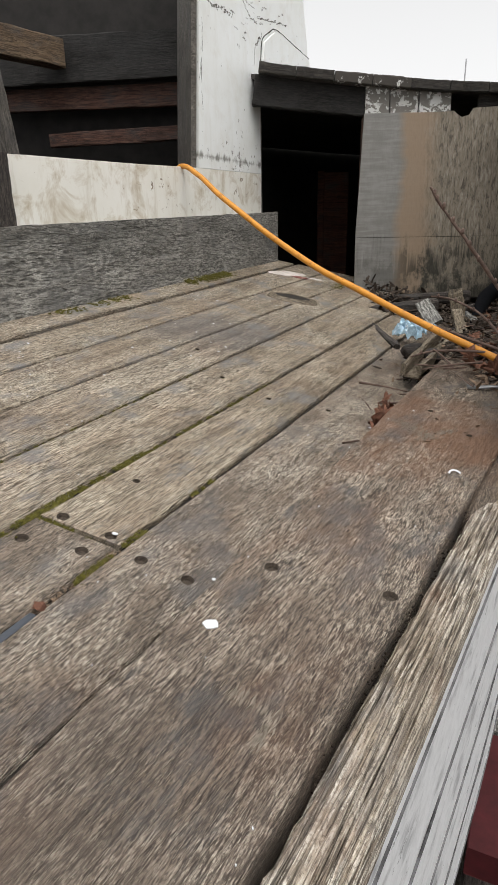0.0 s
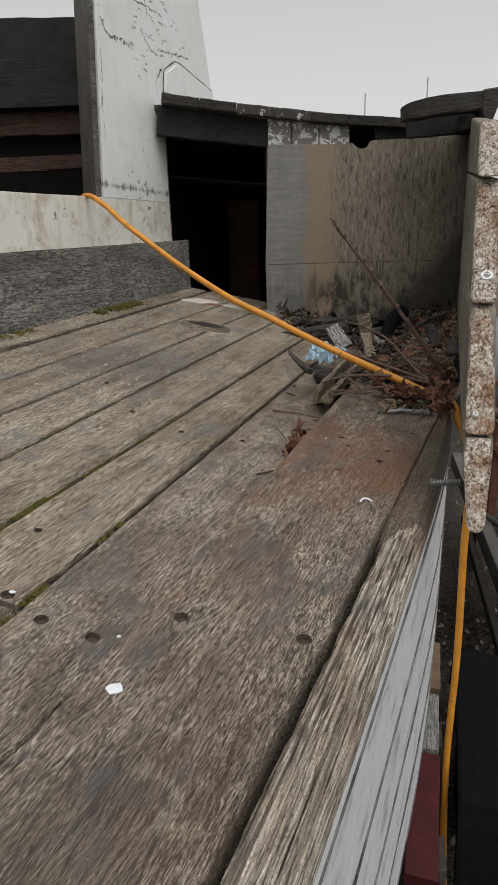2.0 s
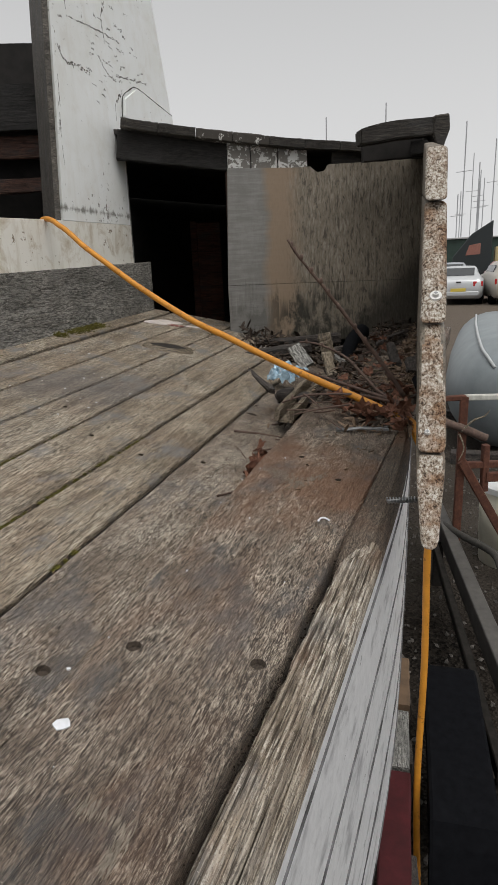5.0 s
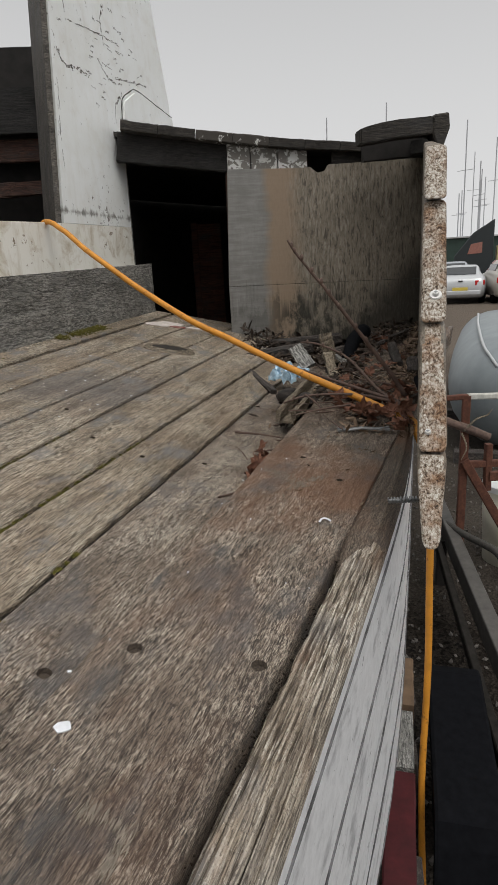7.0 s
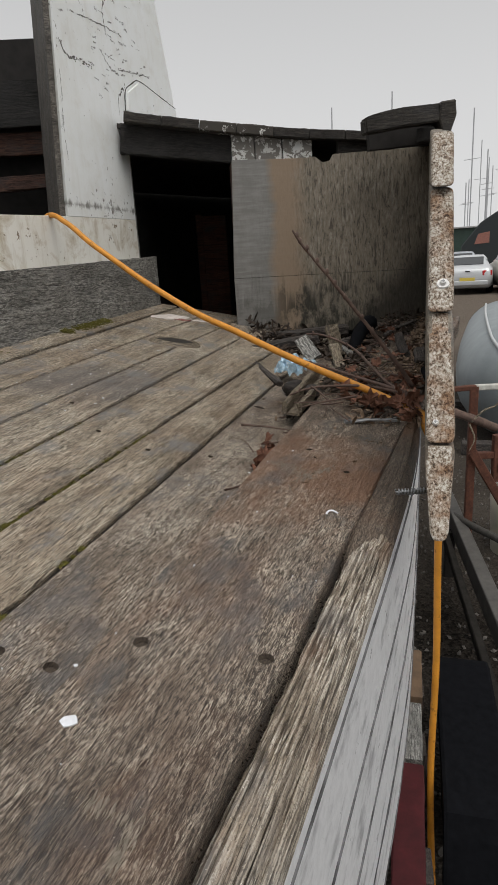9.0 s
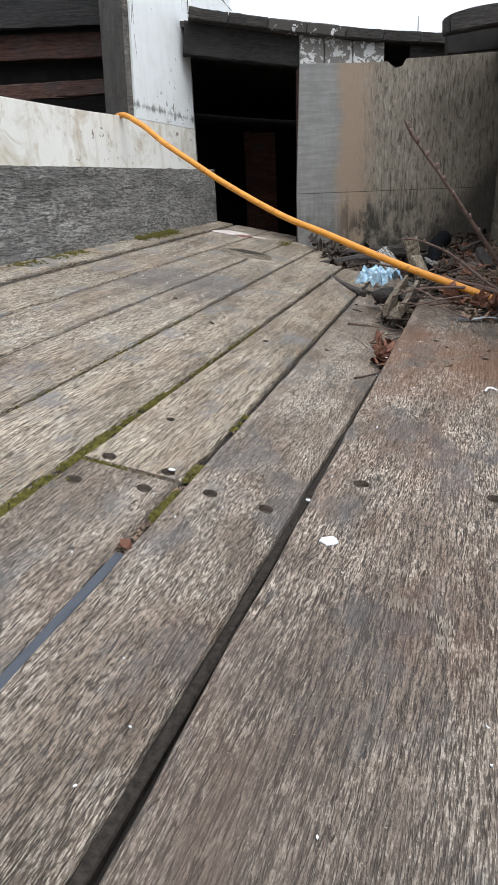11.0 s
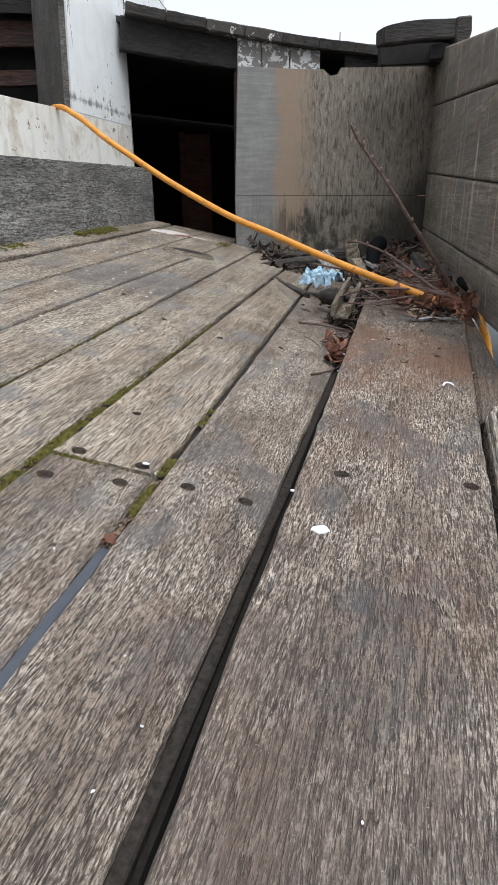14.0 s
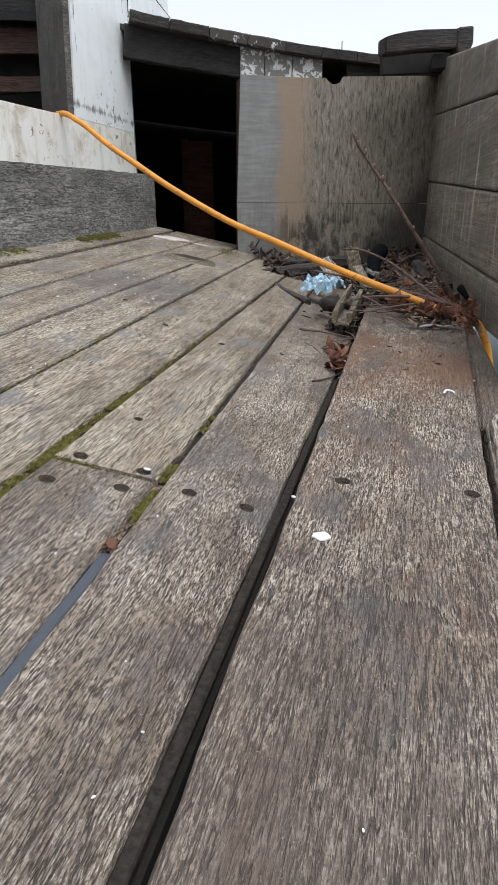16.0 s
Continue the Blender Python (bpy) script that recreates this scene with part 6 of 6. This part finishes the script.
car((14.9, 27.8, 0), view, maroon, 1.45, 1.75, 4.2, "dark red car parked behind other cars")

# dark lorry cab beyond the cars
lorry = thing("lorry", "dark green lorry cab with raked windscreen", "lorry", m=axes((17.75, 37.75, GZ), (0.90, -0.43, 0), (0, 0, 1)))
lorry_paint = simple("near black green paint", (0.018, 0.024, 0.026), 0.4, 0, 0.1)
slab("cab", [(-0.9, 0.6), (-0.85, 1.7), (0.2, 3.0), (1.4, 3.75), (1.4, 0.6)], Matrix.Identity(4), 2.2, lorry_paint, lorry, "", 0.05)
# the pane's red base colour is a painted reflection
slab("side_window", [(-0.1, 1.75), (0.1, 2.35), (0.75, 2.45), (0.75, 1.8)], Matrix.Translation((0, -0.03, 0)), 0.03, simple("glass with painted dull red reflection", (0.30, 0.13, 0.10), 0.15), lorry, "", 0.01)
slab("body", [(1.6, 0.7), (1.6, 2.2), (7.0, 2.2), (7.0, 0.7)], Matrix.Identity(4), 2.3, simple("faded yellow panel", (0.45, 0.38, 0.2), 0.6), lorry, "", 0.04)
for x in (0.3, 3.0, 5.4):
    bm = bmesh.new()
    bmesh.ops.create_cone(bm, cap_ends=True, segments=24, radius1=0.48, radius2=0.48, depth=0.3, matrix=Matrix.Translation((x, 0.15, 0.48)) @ pose(0, 0, 0, 90))
    part("wheel", bm, rubber_mat, lorry)

# low green shed at the far side of the yard
shed = thing("shed", "low dark green corrugated shed behind the cars", "shed", m=axes((19.0, 49.0, GZ), (0.9, -0.43, 0), (0, 0, 1)))
slab("wall", [(-4, 0), (-4, 3.0), (6, 3.0), (6, 0)], Matrix.Identity(4), 4, simple("dark green sheet", (0.025, 0.05, 0.04), 0.6, 0, 0.2, 3), shed, "", 0.02)
slab("roof", [(-4.2, 3.0), (-4.2, 3.12), (6.2, 3.12), (6.2, 3.0)], Matrix.Translation((0, -0.2, 0)), 4.4, simple("pale roof sheet", (0.4, 0.41, 0.42), 0.6), shed, "", 0.02)

# laid-up sailing boats
mast_mat = simple("grey alloy mast", (0.40, 0.41, 0.43), 0.5, 0.3, 0.1, 2)
hull_white = simple("white boat hull", (0.70, 0.72, 0.74), 0.35, 0, 0.06, 2)
hull_blue = simple("blue boat cover", (0.08, 0.15, 0.30), 0.6, 0, 0.15, 2)


def sailing_boat(x, y, top, hullm, ln, label, az):
    b = thing("sailing_boat", label, "boat", "laid-up sailing boats", m=axes((x, y, GZ), (math.sin(az), math.cos(az), 0), (0, 0, 1)))
    bm = bmesh.new()
    st = [(-0.5, 0.75, 0.0), (-0.3, 0.95, -0.1), (0.0, 1.0, -0.15), (0.3, 0.7, -0.05), (0.5, 0.05, 0.35)]
    rows = [[bm.verts.new((t * ln, s * 1.35 * k * a, 2.2 + zz + 0.15 * abs(t))) for s, a, zz in ((-1, 1, 0.35), (-1, 0.85, -0.4 + d), (0, 0, -0.95 + d * 0.5), (1, 0.85, -0.4 + d), (1, 1, 0.35))] for t, k, d in st]
    for r0, r1 in zip(rows, rows[1:]):
        for j in range(5):
            bm.faces.new((r0[j], r0[(j + 1) % 5], r1[(j + 1) % 5], r1[j]))
    bm.faces.new(rows[0][::-1])
    bm.faces.new(rows[-1])
    bmesh.ops.recalc_face_normals(bm, faces=bm.faces)
    part("hull", bm, hullm, b)
    part("coachroof", box_bm(ln * 0.4, 1.5, 0.45, 0.1, 2, (0, 0, 2.75)), hull_white, b)
    part("keel", box_bm(ln * 0.2, 0.2, 1.5, 0.04, 1, (0, 0, 0.75)), trim_black, b)
    h = top - GZ
    part("mast", sweep_bm([(0.5, 0, 2.4), (0.5, 0, h)], circle(0.056, 8)), mast_mat, b)
    part("boom", sweep_bm([(0.45, 0, 3.3), (-0.33 * ln, 0, 3.25)], circle(0.06, 8)), mast_mat, b)
    part("spreader", sweep_bm([(0.5, -0.8, 2.4 + 0.62 * (h - 2.4)), (0.5, 0.8, 2.4 + 0.62 * (h - 2.4))], circle(0.03, 6)), mast_mat, b)
    for sx in (-0.25, 0.2):
        for sy in (-1, 1):
            part("prop", sweep_bm([(sx * ln, sy * 1.6, 0), (sx * ln, sy * 1.0, 1.6)], circle(0.05, 6)), rust_mat, b)
    return b


for x, y, top, hm, ln, az, lab in ((13.8, 60, 13.0, hull_white, 9, 1.0, "white sailing boat laid up in the yard"), (19.3, 60, 14.1, hull_blue, 10, 1.2, "blue-covered sailing boat laid up in the yard"),
                                   (27.2, 60, 12.5, hull_white, 10, 0.9, "white sailing boat with tall mast laid up"), (29.5, 62, 9.2, hull_white, 9, 1.3, "white sailing boat laid up in the yard"),
                                   (30.2, 63, 7.6, hull_blue, 8, 1.0, "blue-covered sailing boat laid up in the yard"), (34.6, 72, 9.8, hull_white, 9, 1.1, "white sailing boat laid up far off"),
                                   (31.5, 60, 10.6, hull_white, 9, 0.8, "white sailing boat laid up in the yard"), (37.0, 76, 9.4, hull_blue, 9, 1.2, "blue-covered sailing boat laid up far off"),
                                   (36.0, 80, 8.4, hull_white, 8, 1.0, "white sailing boat laid up far off"), (33.2, 66, 12.0, hull_white, 10, 1.0, "white sailing boat laid up in the yard"),
                                   (39.5, 84, 13.5, hull_white, 10, 0.7, "white sailing boat laid up far off"), (28.4, 64, 6.5, hull_blue, 8, 1.1, "blue-covered sailing boat laid up in the yard")):
    sailing_boat(x, y, top, hm, ln, lab, az)
